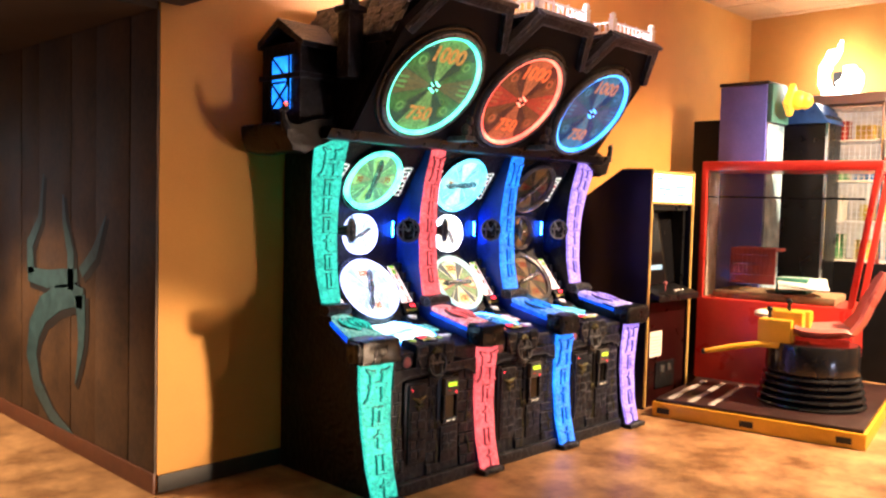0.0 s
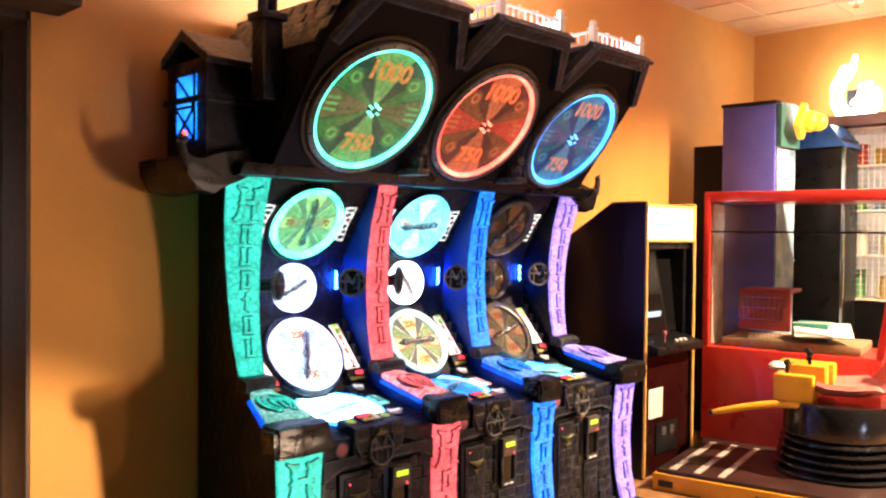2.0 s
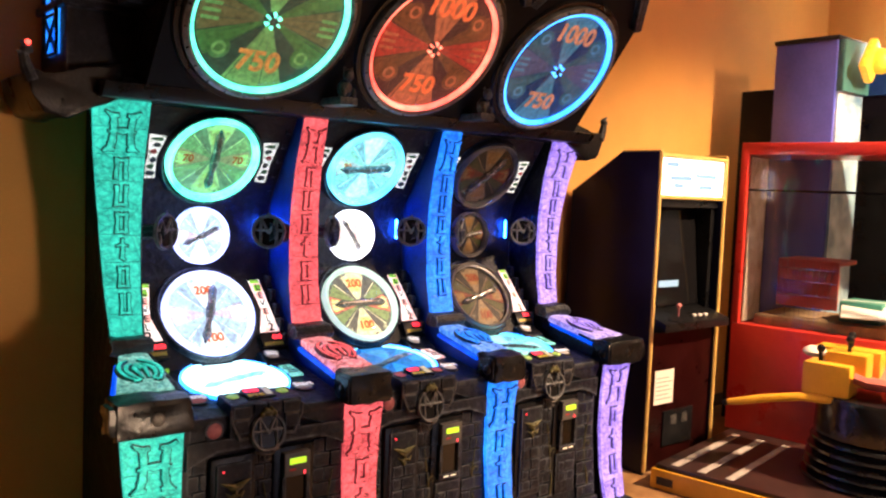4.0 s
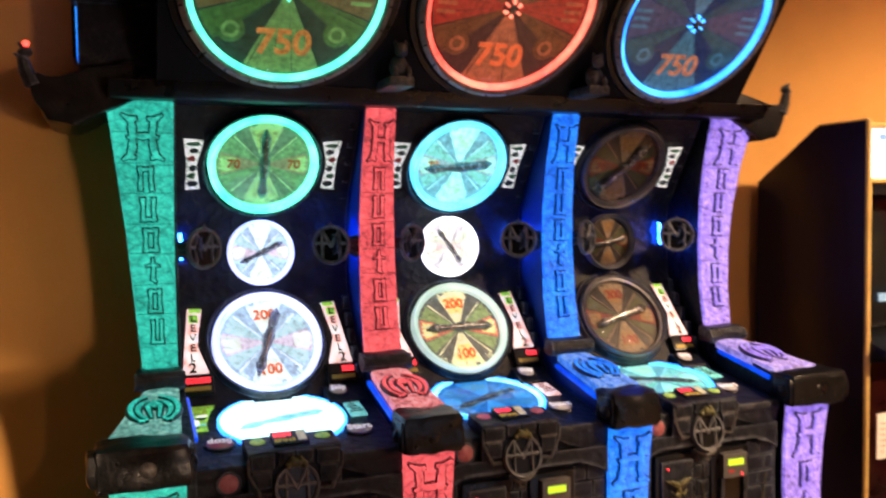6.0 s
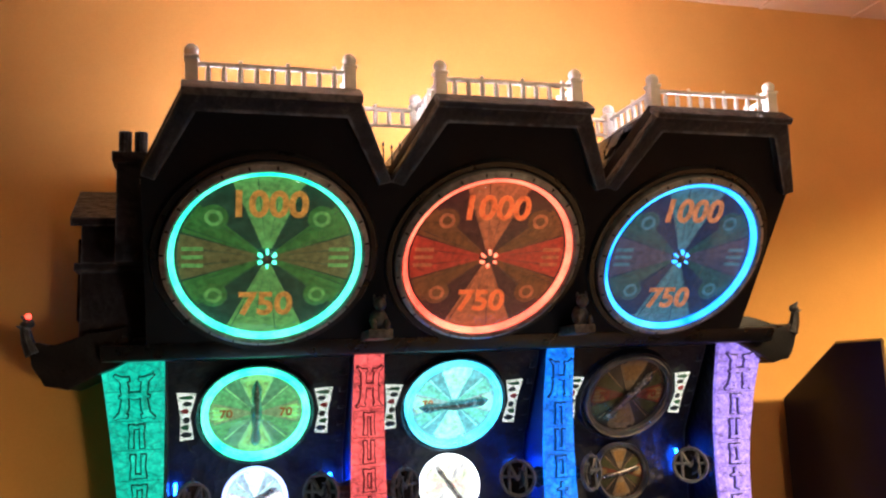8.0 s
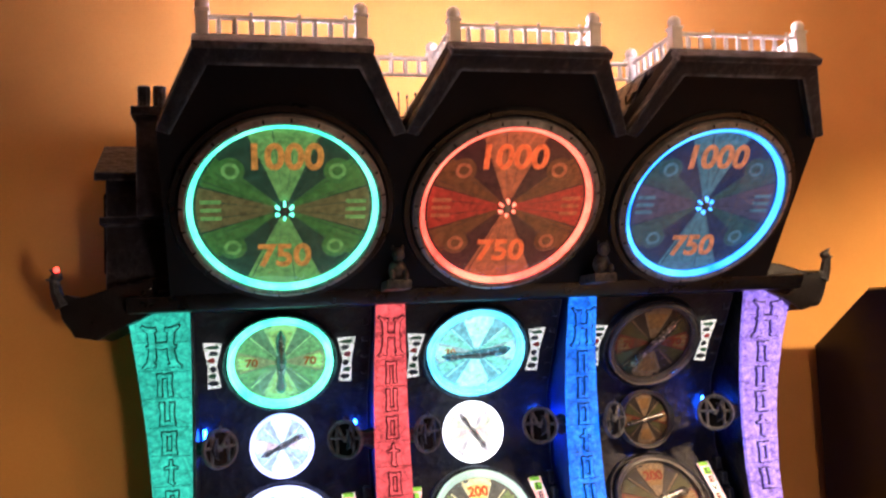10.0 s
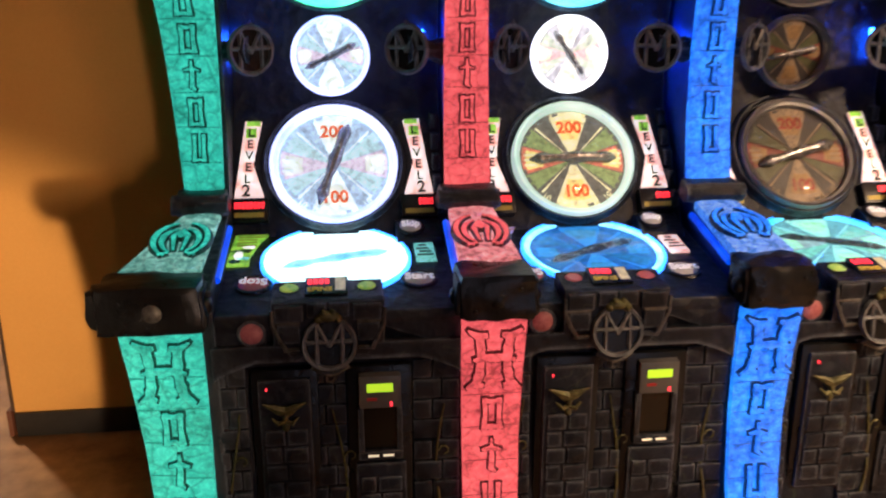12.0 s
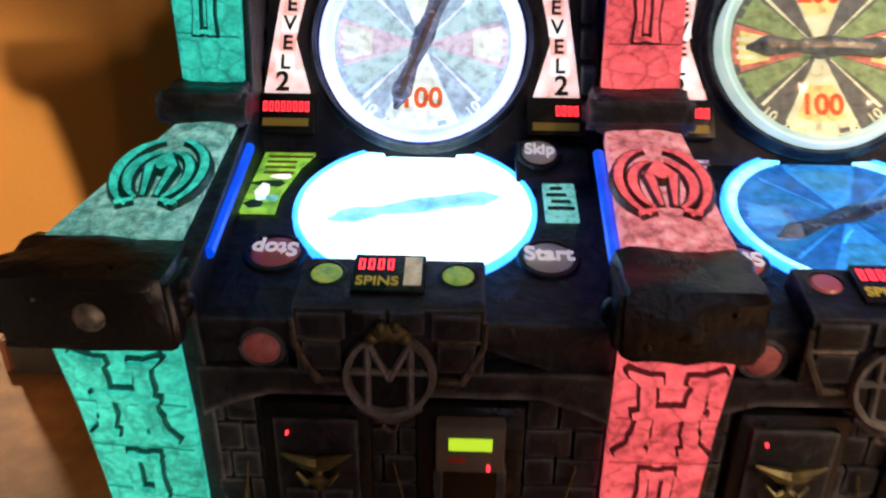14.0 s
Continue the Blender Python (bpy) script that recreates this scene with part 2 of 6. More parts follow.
def solid(name, bm, material, label, category="", group="", kind="", smooth=True):
    ob = new(name, mesh_of(bm, name, material, smooth))
    return tagged(ob, label, category, group, kind)


def bevel(bm, edges, w, seg=2):
    if w > 0:
        bmesh.ops.bevel(bm, geom=list(edges), offset=w, segments=seg, affect="EDGES", profile=0.6, clamp_overlap=True)


def box(x0, x1, y0, y1, z0, z1, b=0.0, bm=None):
    bm = bm or bmesh.new()
    m = Matrix.Translation(((x0 + x1) / 2, (y0 + y1) / 2, (z0 + z1) / 2)) @ Matrix.Diagonal((abs(x1 - x0), abs(y1 - y0), abs(z1 - z0), 1))
    vs = bmesh.ops.create_cube(bm, size=1, matrix=m)["verts"]
    if b:
        bevel(bm, {e for v in vs for e in v.link_edges}, b)
    return bm


def put(bm, m):
    bmesh.ops.transform(bm, matrix=m, verts=bm.verts)
    return bm


def join(*bms):
    out = bms[0]
    for other in bms[1:]:
        me = bpy.data.meshes.new("tmp")
        other.to_mesh(me)
        other.free()
        out.from_mesh(me)
        bpy.data.meshes.remove(me)
    return out


def prism_x(outline, x0, x1, b=0.0):
    """A (y, z) outline drawn out along x."""
    bm = bmesh.new()
    a = [bm.verts.new((x0, y, z)) for y, z in outline]
    c = [bm.verts.new((x1, y, z)) for y, z in outline]
    bm.faces.new(a), bm.faces.new(c)
    for i in range(len(a)):
        j = (i + 1) % len(a)
        bm.faces.new((a[i], a[j], c[j], c[i]))
    bevel(bm, bm.edges, b) if b else None
    return bm


def prism_z(outline, z0, z1, b=0.0):
    """A flat (x, y) outline drawn out along z."""
    bm = bmesh.new()
    a = [bm.verts.new((x, y, z0)) for x, y in outline]
    c = [bm.verts.new((x, y, z1)) for x, y in outline]
    bm.faces.new(a), bm.faces.new(c)
    for i in range(len(a)):
        j = (i + 1) % len(a)
        bm.faces.new((a[i], a[j], c[j], c[i]))
    bevel(bm, bm.edges, b) if b else None
    return bm


def lathe(outline, n=48, closed=False):
    """A (radius, height) outline turned about z."""
    bm = bmesh.new()
    rings = [[bm.verts.new((r * math.cos(2 * math.pi * k / n), r * math.sin(2 * math.pi * k / n), h)) for k in range(n)] if r > 1e-6 else [bm.verts.new((0, 0, h))] for r, h in outline]
    pairs = list(zip(rings, rings[1:])) + ([(rings[-1], rings[0])] if closed else [])
    for p, q in pairs:
        for k in range(n):
            j = (k + 1) % n
            if len(p) == 1 and len(q) == 1:
                continue
            if len(p) == 1:
                bm.faces.new((p[0], q[j], q[k]))
            elif len(q) == 1:
                bm.faces.new((p[k], p[j], q[0]))
            else:
                bm.faces.new((p[k], p[j], q[j], q[k]))
    return bm


def tube(points, r, n=8, ends=True):
    """A round bar along points; r is one radius or one for each point."""
    bm, rings = bmesh.new(), []
    pts = [Vector(p) for p in points]
    for i, p in enumerate(pts):
        d = (pts[min(i + 1, len(pts) - 1)] - pts[max(i - 1, 0)]).normalized()
        u = d.orthogonal().normalized() if not rings else (prev - prev.dot(d) * d).normalized()
        prev, w = u, d.cross(u)
        rr = r[i] if isinstance(r, (list, tuple)) else r
        rings.append([bm.verts.new(p + rr * (math.cos(2 * math.pi * k / n) * u + math.sin(2 * math.pi * k / n) * w)) for k in range(n)])
    for p, q in zip(rings, rings[1:]):
        for k in range(n):
            j = (k + 1) % n
            bm.faces.new((p[k], p[j], q[j], q[k]))
    if ends:
        bm.faces.new(rings[0]), bm.faces.new(rings[-1])
    return bm


def rough(bm, amount, cuts=3, scale=22.0):
    """Breaks up a clean casting with small dents and lumps."""
    bmesh.ops.subdivide_edges(bm, edges=[e for e in bm.edges if e.calc_length() > 0.03], cuts=cuts, use_grid_fill=True)
    bm.normal_update()
    for v in bm.verts:
        v.co += v.normal * amount * noise.noise(v.co * scale)
    return bm


def ball(c, r, sx=1, sy=1, sz=1, sub=2):
    bm = bmesh.new()
    bmesh.ops.create_icosphere(bm, subdivisions=sub, radius=r, matrix=Matrix.Translation(c) @ Matrix.Diagonal((sx, sy, sz, 1)))
    return bm


def facing(c, tilt):
    """A pose at c whose z points to the player (-y), bowed down by tilt degrees; x stays x."""
    return pose(*c, 90 + tilt, 0, 0)


def writing(text, size, m, material, name, parent, depth=0.001, squash=1.0, bold=0.0):
    cu = bpy.data.curves.new("writing", "FONT")
    cu.body, cu.size, cu.extrude, cu.offset, cu.align_x, cu.align_y = text, size, depth, bold * size, "CENTER", "CENTER"
    tmp = new("writing_tmp", cu)
    dg = bpy.context.evaluated_depsgraph_get()
    me = bpy.data.meshes.new_from_object(tmp.evaluated_get(dg))
    bpy.data.objects.remove(tmp)
    bpy.data.curves.remove(cu)
    me.transform(m @ Matrix.Diagonal((squash, 1, 1, 1)))
    me.materials.clear()
    me.materials.append(material)
    ob = new(name, me)
    ob.parent = parent
    return ob


def lerp_on(curve, z):
    """y at height z on a curve of (y, z) rows."""
    for (y0, z0), (y1, z1) in zip(curve, curve[1:]):
        if z0 <= z <= z1:
            k = (z - z0) / (z1 - z0)
            return y0 + (y1 - y0) * k
    return curve[-1][0] if z > curve[-1][1] else curve[0][0]

# ---- the room ----
WY, CX, EX, CZ = 6.52, 1.515, 8.68, 3.80
WX0, WY0 = -4.5, -3.5

solid("floor", box(-9, 9.2, -4, 15, -0.12, 0.0), FLOOR, "mottled brown stained concrete floor", "floor", kind="structure")
ceil = box(-9, 9.2, -4, 15, CZ, CZ + 0.12)
for gx in range(-8, 15):
    join(ceil, box(gx * 0.61 - 0.012, gx * 0.61 + 0.012, -4, 15, CZ - 0.008, CZ + 0.02))
for gy in range(-6, 25):
    join(ceil, box(-9, 9.2, gy * 0.61 - 0.012, gy * 0.61 + 0.012, CZ - 0.006, CZ + 0.02))
solid("ceiling", ceil, CEIL, "cream tiled ceiling in a thin grid", "ceiling", kind="structure")
solid("wall_north", box(CX, EX + 0.2, WY, WY + 0.2, 0, CZ), WALL, "ochre painted plaster wall behind the machines", "wall", kind="structure")
solid("wall_east", box(EX, EX + 0.2, -4, WY, 0, CZ), WALL, "ochre painted plaster end wall", "wall", kind="structure")
solid("wall_south", box(-9, EX, -4.2, -4, 0, CZ), WALL, "ochre painted plaster wall behind the walk", "wall", kind="structure")
solid("wall_west", box(-9.2, -9, -4, 15, 0, CZ), WALL, "ochre wall across the other hall", "wall", kind="structure")
solid("wall_far", box(-9, CX, 15, 15.2, 0, CZ), WALL, "ochre wall at the end of the other hall", "wall", kind="structure")
mur = solid("wall_mural", box(CX + 0.002, CX + 0.2, WY + 0.2, 15, 0, CZ), MURAL, "dark rust-brown wall with painted teal tribal strokes", "wall", kind="structure")
skin = box(CX - 0.012, CX - 0.001, WY + 0.004, 14.9, 0.1, 2.615)
part("mural_panel", skin, MURAL, mur)
solid("baseboard", join(box(CX, EX, WY - 0.014, WY - 0.001, 0.002, 0.10, 0.003), box(EX - 0.014, EX - 0.001, -4, WY - 0.014, 0.002, 0.10, 0.003)), BASE, "black rubber baseboard along the ochre wall", "baseboard", kind="structure")
solid("baseboard", box(CX - 0.03, CX - 0.013, WY - 0.01, 14.9, 0.002, 0.11, 0.004), BROWNTRIM, "reddish brown wooden baseboard under the mural", "baseboard", kind="structure")

SOFFIT = surface("dark_brown_soffit", (0.03, 0.018, 0.010), (0.06, 0.036, 0.02), 0.7, scale=3, bump=0.05)
solid("soffit", join(box(-9, CX, WY + 0.02, 15, 2.62, CZ), box(-9, CX + 0.12, WY - 0.25, WY - 0.001, 2.65, CZ, 0.01)), SOFFIT, "lower dark brown ceiling over the other hall", "ceiling", kind="structure")


def blade(points, widths, x, t=0.004):
    """A flat brush stroke on the plane x: points (y, z) with a width each."""
    bm = bmesh.new()
    left, right = [], []
    for i, (p, w) in enumerate(zip(points, widths)):
        a, b = Vector(points[max(i - 1, 0)]), Vector(points[min(i + 1, len(points) - 1)])
        d = (b - a).normalized()
        n = Vector((-d.y, d.x)) * w / 2
        left.append(Vector(p) + n), right.append(Vector(p) - n)
    vs = [[bm.verts.new((xx, q.x, q.y)) for q in side] for xx in (x, x - t) for side in (left, right)]
    k = len(points)
    for i in range(k - 1):
        bm.faces.new((vs[0][i], vs[0][i + 1], vs[1][i + 1], vs[1][i]))
        bm.faces.new((vs[2][i], vs[2][i + 1], vs[3][i + 1], vs[3][i]))
        bm.faces.new((vs[0][i], vs[0][i + 1], vs[2][i + 1], vs[2][i]))
        bm.faces.new((vs[1][i], vs[1][i + 1], vs[3][i + 1], vs[3][i]))
    return bm


# boards and painted strokes on the mural wall
OUTLINE = plain("black_outline_paint", (0.012, 0.010, 0.010), 0.6)
y, k = WY + 0.004, 0
while y < 12.0:
    w = (0.31, 0.44, 0.36, 0.52)[k % 4]
    part("plank", box(CX - 0.016 - 0.002 * (k % 2), CX - 0.011, y, y + w - 0.006, 0.11, 2.615, 0.0015), MURAL, mur)
    y, k = y + w, k + 1
for pts, ws in (
    ([(7.36, 0.03), (7.6, 0.09), (7.92, 0.17), (8.17, 0.33), (8.27, 0.52), (8.22, 0.70), (8.07, 0.85), (7.82, 0.95), (7.6, 0.99), (7.44, 0.98)], [0.01, 0.05, 0.09, 0.13, 0.17, 0.19, 0.19, 0.17, 0.15, 0.13]),
    ([(7.48, 1.0), (7.46, 0.85), (7.46, 0.7), (7.5, 0.56), (7.55, 0.43)], [0.14, 0.12, 0.09, 0.05, 0.01]),
    ([(8.33, 1.07), (8.0, 1.06), (7.7, 1.09), (7.52, 1.12)], [0.10, 0.12, 0.12, 0.08]),
    ([(8.28, 1.08), (8.3, 1.28), (8.12, 1.45), (8.06, 1.75)], [0.12, 0.11, 0.07, 0.02]),
    ([(7.62, 1.02), (7.62, 1.25), (7.72, 1.45), (7.74, 1.62)], [0.09, 0.10, 0.06, 0.02]),
    ([(7.47, 1.14), (7.28, 1.27), (7.12, 1.50)], [0.07, 0.08, 0.01]),
):
    part("brush_outline", blade([(p[0] - 0.03, p[1] - 0.02) for p in pts], [w * 1.25 + 0.015 for w in ws], CX - 0.0185, 0.001), OUTLINE, mur)
    part("brush_stroke", blade(pts, ws, CX - 0.0205, 0.002), TEAL, mur, "teal painted tribal stroke")

# ---- the wheel machine ----
PX = [2.372, 3.172, 3.972, 4.772]
SX = [2.762, 3.558, 4.352]
machine = thing("wheel_game_machine", "large black three-player wheel game shaped like a dark old mansion", "arcade machine")

EDGE = glow("blue_edge_light", (0.0, 0.02, 0.35), (0.0, 0.09, 0.8), 1.1, 9)
LOW = [(5.53, 0.03), (5.575, 0.2), (5.60, 0.42), (5.60, 0.6), (5.585, 0.772)]
UP = [(6.065, 1.035), (6.10, 1.2), (6.115, 1.4), (6.11, 1.58), (6.085, 1.76), (6.03, 1.97)]


def panel(curve, edges, thick, nx=5, nz=22):
    """A lit front panel: follows a (y, z) curve, its left and right edges given as (x_left, x_right) at bottom, middle and top."""
    bm = bmesh.new()
    z0, z1 = curve[0][1], curve[-1][1]
    grid = []
    for j in range(nz + 1):
        k = j / nz
        z = z0 + (z1 - z0) * k
        y = lerp_on(curve, z)
        a, b, c = edges[:3]
        e = [((1 - 2 * k) * a[i] + 2 * k * b[i]) if k < 0.5 else ((2 - 2 * k) * b[i] + (2 * k - 1) * c[i]) for i in (0, 1)]
        ya, yb = (edges[3] if len(edges) > 3 else (0, 0))
        grid.append([(e[0] + (e[1] - e[0]) * i / nx, y + ya + (yb - ya) * i / nx + 0.006 * (abs(2 * i / nx - 1)) ** 4, z) for i in range(nx + 1)])
    f = [[bm.verts.new(p) for p in row] for row in grid]
    r = [[bm.verts.new((p[0], p[1] + thick, p[2])) for p in row] for row in grid]
    for g in (f, r):
        for j in range(nz):
            for i in range(nx):
                bm.faces.new((g[j][i], g[j][i + 1], g[j + 1][i + 1], g[j + 1][i]))
    for j in range(nz):
        bm.faces.new((f[j][0], f[j + 1][0], r[j + 1][0], r[j][0])), bm.faces.new((f[j][nx], f[j + 1][nx], r[j + 1][nx], r[j][nx]))
    for i in range(nx):
        bm.faces.new((f[0][i], f[0][i + 1], r[0][i + 1], r[0][i])), bm.faces.new((f[nz][i], f[nz][i + 1], r[nz][i + 1], r[nz][i]))
    return bm


LOW_E = [
    [(2.245, 2.40), (2.215, 2.395), (2.175, 2.395), (0.02, 0.0)],
    [(3.095, 3.25), (3.092, 3.255), (3.088, 3.27)],
    [(3.895, 4.05), (3.892, 4.055), (3.888, 4.07)],
    [(4.72, 4.895), (4.72, 4.925), (4.72, 4.955), (0.0, 0.02)],
]
UP_E = [
    [(2.293, 2.412), (2.255, 2.415), (2.20, 2.42), (0.01, 0.0)],
    [(3.098, 3.244), (3.102, 3.238), (3.115, 3.228)],
    [(3.898, 4.044), (3.902, 4.038), (3.915, 4.028)],
    [(4.70, 4.845), (4.71, 4.885), (4.715, 4.945), (0.0, 0.01)],
]
TOP = [(5.675, 0.905), (6.01, 0.975)]  # the lit armrest between counter edge and collar

side = [(5.56, 0.0), (5.60, 0.2), (5.625, 0.42), (5.622, 0.6), (5.605, 0.78), (5.60, 0.87), (6.02, 0.965), (6.09, 1.03), (6.125, 1.2), (6.14, 1.4), (6.135, 1.58), (6.11, 1.76), (6.05, 1.97), (6.05, 2.05), (6.5, 2.05), (6.5, 0.0)]
for i, x in enumerate(PX):
    w = 0.055
    x0, x1 = x - w, x + w
    if i == 0:
        x0 = 2.31
    if i == 3:
        x1 = 4.834
    part("side_panel" if i in (0, 3) else "divider", prism_x(side, x0, x1, 0.004), STONE if i in (0, 3) else NAVY, machine)
    part("lower_light_strip", panel(LOW, LOW_E[i], 0.02), STRIP[i], machine)
    part("upper_light_strip", panel(UP, UP_E[i], 0.02), STRIP[i], machine)
    a, b = LOW_E[i][2], UP_E[i][0]
    # armrest strip
    bm = bmesh.new()
    rows = []
    for k in range(9):
        f = k / 8
        y, z = TOP[0][0] + (TOP[1][0] - TOP[0][0]) * f, TOP[0][1] + (TOP[1][1] - TOP[0][1]) * f
        l, r = a[0] + (b[0] - a[0]) * f + 0.004, a[1] + (b[1] - a[1]) * f - 0.004
        rows.append([bm.verts.new((l + (r - l) * q / 4, y, z + 0.006 * (1 - (q / 2 - 1) ** 4))) for q in range(5)] + [bm.verts.new((r, y, z - 0.03)), bm.verts.new((l, y, z - 0.03))])
    for p, q in zip(rows, rows[1:]):
        for m in range(7):
            n = (m + 1) % 7
            bm.faces.new((p[m], p[n], q[n], q[m]))
    bm.faces.new(rows[0]), bm.faces.new(rows[-1])
    part("armrest_light_strip", bm, ARM_TOP[i], machine)
    for ea, eb in ((a[0] - 0.004, b[0] - 0.006), (a[1] + 0.004, b[1] + 0.006)):
        if i == 0 and ea > x:
            ea = eb = x + 0.058
        if i == 3 and ea < x:
            ea = eb = x - 0.058
        part("edge_light", tube([(ea, 5.69, 0.868), (eb, 6.0, 0.93)], 0.011, 8), EDGE, machine, "blue glowing edge of the armrest")
    # knob-ended bar at the counter's edge and collar above
    part("counter_bar", rough(join(box(a[0] - (0.035 if i == 0 else 0.012), a[1] + (0.035 if i == 3 else 0.012), 5.548, 5.69, 0.768, 0.902, 0.022), box(a[0] - (0.055 if i == 0 else 0.02), a[0] + 0.012, 5.56, 5.66, 0.782, 0.885, 0.022), box(a[1] - 0.008, a[1] + (0.055 if i == 3 else 0.02), 5.56, 5.66, 0.782, 0.885, 0.02)), 0.015), BLACK, machine)
    part("collar", rough(join(box(b[0] - 0.02, b[1] + 0.012, 6.0, 6.10, 0.965, 1.036, 0.016), tube([(b[0] - 0.03, 6.02, 1.0), (b[1] + 0.02, 6.02, 1.0)], 0.03, 10)), 0.008, 2, 30.0), STONE2, machine)

# short blue light strips in the recess beside every small wheel
LED = plain("blue_strip_light", (0.01, 0.10, 1.0), 0.4, 0, 80.0)
for x in SX:
    for s in (-1, 1):
        part("blue_strip_light", tube([(x - 0.012 + s * 0.30, 6.335, 1.40), (x - 0.012 + s * 0.30, 6.335, 1.50)], 0.006, 6), LED, machine, "thin blue light strip beside a small wheel")

# shell of each station
for i, x in enumerate(SX):
    h = 0.345
    back = [(6.10, 0.86), (6.115, 0.905), (6.34, 1.235), (6.352, 1.28), (6.352, 1.54), (6.34, 1.585), (6.11, 1.95), (6.10, 1.99), (6.44, 1.99), (6.44, 0.86)]
    part("back_panel", prism_x(back, x - h, x + h), STONE, machine)
    part("counter", prism_x([(5.615, 0.765), (5.62, 0.79), (6.20, 0.886), (6.35, 0.886), (6.35, 0.70), (5.64, 0.68)], x - h, x + h, 0.006), STONE, machine)
    part("front_panel", prism_x([(5.60, 0.03), (5.62, 0.2), (5.64, 0.42), (5.64, 0.6), (5.625, 0.70), (5.66, 0.70), (5.74, 0.6), (5.74, 0.03)], x - h, x + h), STONE, machine)

# wheel canopy: one leaning front for the three wheels
TILT_W = 37.5
HUB_Y, HUB_Z = 5.715, 2.30
sn, cs = math.sin(radians(TILT_W)), math.cos(radians(TILT_W))


def lean(x, u, d=0.0):
    """The point u up the leaning front, d in front of it, at x."""
    return Vector((x, HUB_Y - sn * u - cs * d, HUB_Z + cs * u - sn * d))


def lean_pose(x, u=0.0, d=0.0):
    p = lean(x, u, d)
    return pose(p.x, p.y, p.z, 90 + TILT_W, 0, 0)


def lean_prism(outline, d0, d1, b=0.0):
    """An (x, u) outline on the leaning front, from d0 to d1 before it."""
    bm = bmesh.new()
    a = [bm.verts.new(lean(x, u, d0)) for x, u in outline]
    c = [bm.verts.new(lean(x, u, d1)) for x, u in outline]
    bm.faces.new(a), bm.faces.new(c)
    for k in range(len(a)):
        j = (k + 1) % len(a)
        bm.faces.new((a[k], a[j], c[j], c[k]))
    bevel(bm, bm.edges, b) if b else None
    return bm


for x in SX:
    front = [(x - 0.40, -0.41), (x + 0.40, -0.41), (x + 0.40, 0.30), (x + 0.265, 0.59), (x - 0.265, 0.59), (x - 0.40, 0.30)]
    part("gable_front", lean_prism(front, -0.05, -0.004), MATT, machine)
# core behind the canopy
part("canopy_core", prism_x([(6.0, 1.98), (5.66, 2.43), (5.70, 2.50), (6.48, 2.50), (6.48, 1.98)], 2.37, 4.745, 0.01), STONE2, machine)
part("cornice", prism_x([(5.97, 1.965), (5.93, 2.02), (6.3, 2.06), (6.48, 2.06), (6.48, 1.955)], 2.21, 4.935, 0.008), BLACK, machine)


def prism_y(outline, y0, y1, b=0.0):
    """An (x, z) outline drawn out along y."""
    bm = bmesh.new()
    a = [bm.verts.new((x, y0, z)) for x, z in outline]
    c = [bm.verts.new((x, y1, z)) for x, z in outline]
    bm.faces.new(a), bm.faces.new(c)
    for k in range(len(a)):
        j = (k + 1) % len(a)
        bm.faces.new((a[k], a[j], c[j], c[k]))
    bevel(bm, bm.edges, b) if b else None
    return bm


def mirror(outline, c=3.537):
    return [(2 * c - x, z) for x, z in outline]


def glyph(kind, w, h):
    """Strokes of one carved sign, w wide and h high, about its middle: points (x, z) and a width at each."""
    a, b, t = w / 2, h / 2, w * 0.26
    if kind == "gate":
        t = w * 0.2
        out = []
        for q in (-1, 1):
            out.append(([(q * a * 0.62, b * 0.86), (q * a * 0.56, b * 0.4), (q * a * 0.54, 0), (q * a * 0.58, -b * 0.5), (q * a * 0.72, -b * 0.9)], [t * 0.8, t, t * 0.85, t * 1.05, t * 0.9]))
            out.append(([(q * a * 0.3, b * 0.84), (q * a * 0.7, b * 0.8), (q * a * 1.1, b * 1.02)], [t * 0.45, t * 0.8, t * 0.15]))
            out.append(([(q * a * 0.42, -b * 0.96), (q * a * 0.8, -b * 0.88), (q * a * 1.12, -b * 1.04)], [t * 0.4, t * 0.75, t * 0.15]))
        out.append(([(-a * 0.86, -b * 0.02), (-a * 0.3, b * 0.06), (0, b * 0.03), (a * 0.3, b * 0.06), (a * 0.86, -b * 0.02)], [t * 0.2, t * 0.7, t * 0.9, t * 0.7, t * 0.2]))
        return out
    left = ([(-a + t / 2, b), (-a + t * 0.6, 0), (-a + t * 0.4, -b)], [t * 1.1, t * 0.85, t * 1.15])
    right = ([(a - t / 2, b), (a - t * 0.6, 0), (a - t * 0.4, -b)], [t * 1.1, t * 0.85, t * 1.15])
    top = ([(-a, b - t * 0.4), (0, b - t * 0.7), (a, b - t * 0.3)], [t * 0.7, t * 0.9, t * 0.6])
    foot = ([(-a, -b + t * 0.4), (0, -b + t * 0.6), (a * 1.1, -b + t * 0.2)], [t * 0.7, t * 0.9, t * 0.4])
    if kind == "frame":
        return [left, right, top, foot]
    if kind == "cup":
        return [left, right, foot]
    if kind == "arch":
        return [left, right, top]
    return [([(0, b * 1.1), (t * 0.1, 0), (-t * 0.1, -b * 0.8), (t * 0.9, -b)], [t * 0.4, t * 1.1, t * 1.2, t * 0.3]), ([(-a, b * 0.4), (0, b * 0.5), (a, b * 0.38)], [t * 0.4, t * 0.9, t * 0.3])]


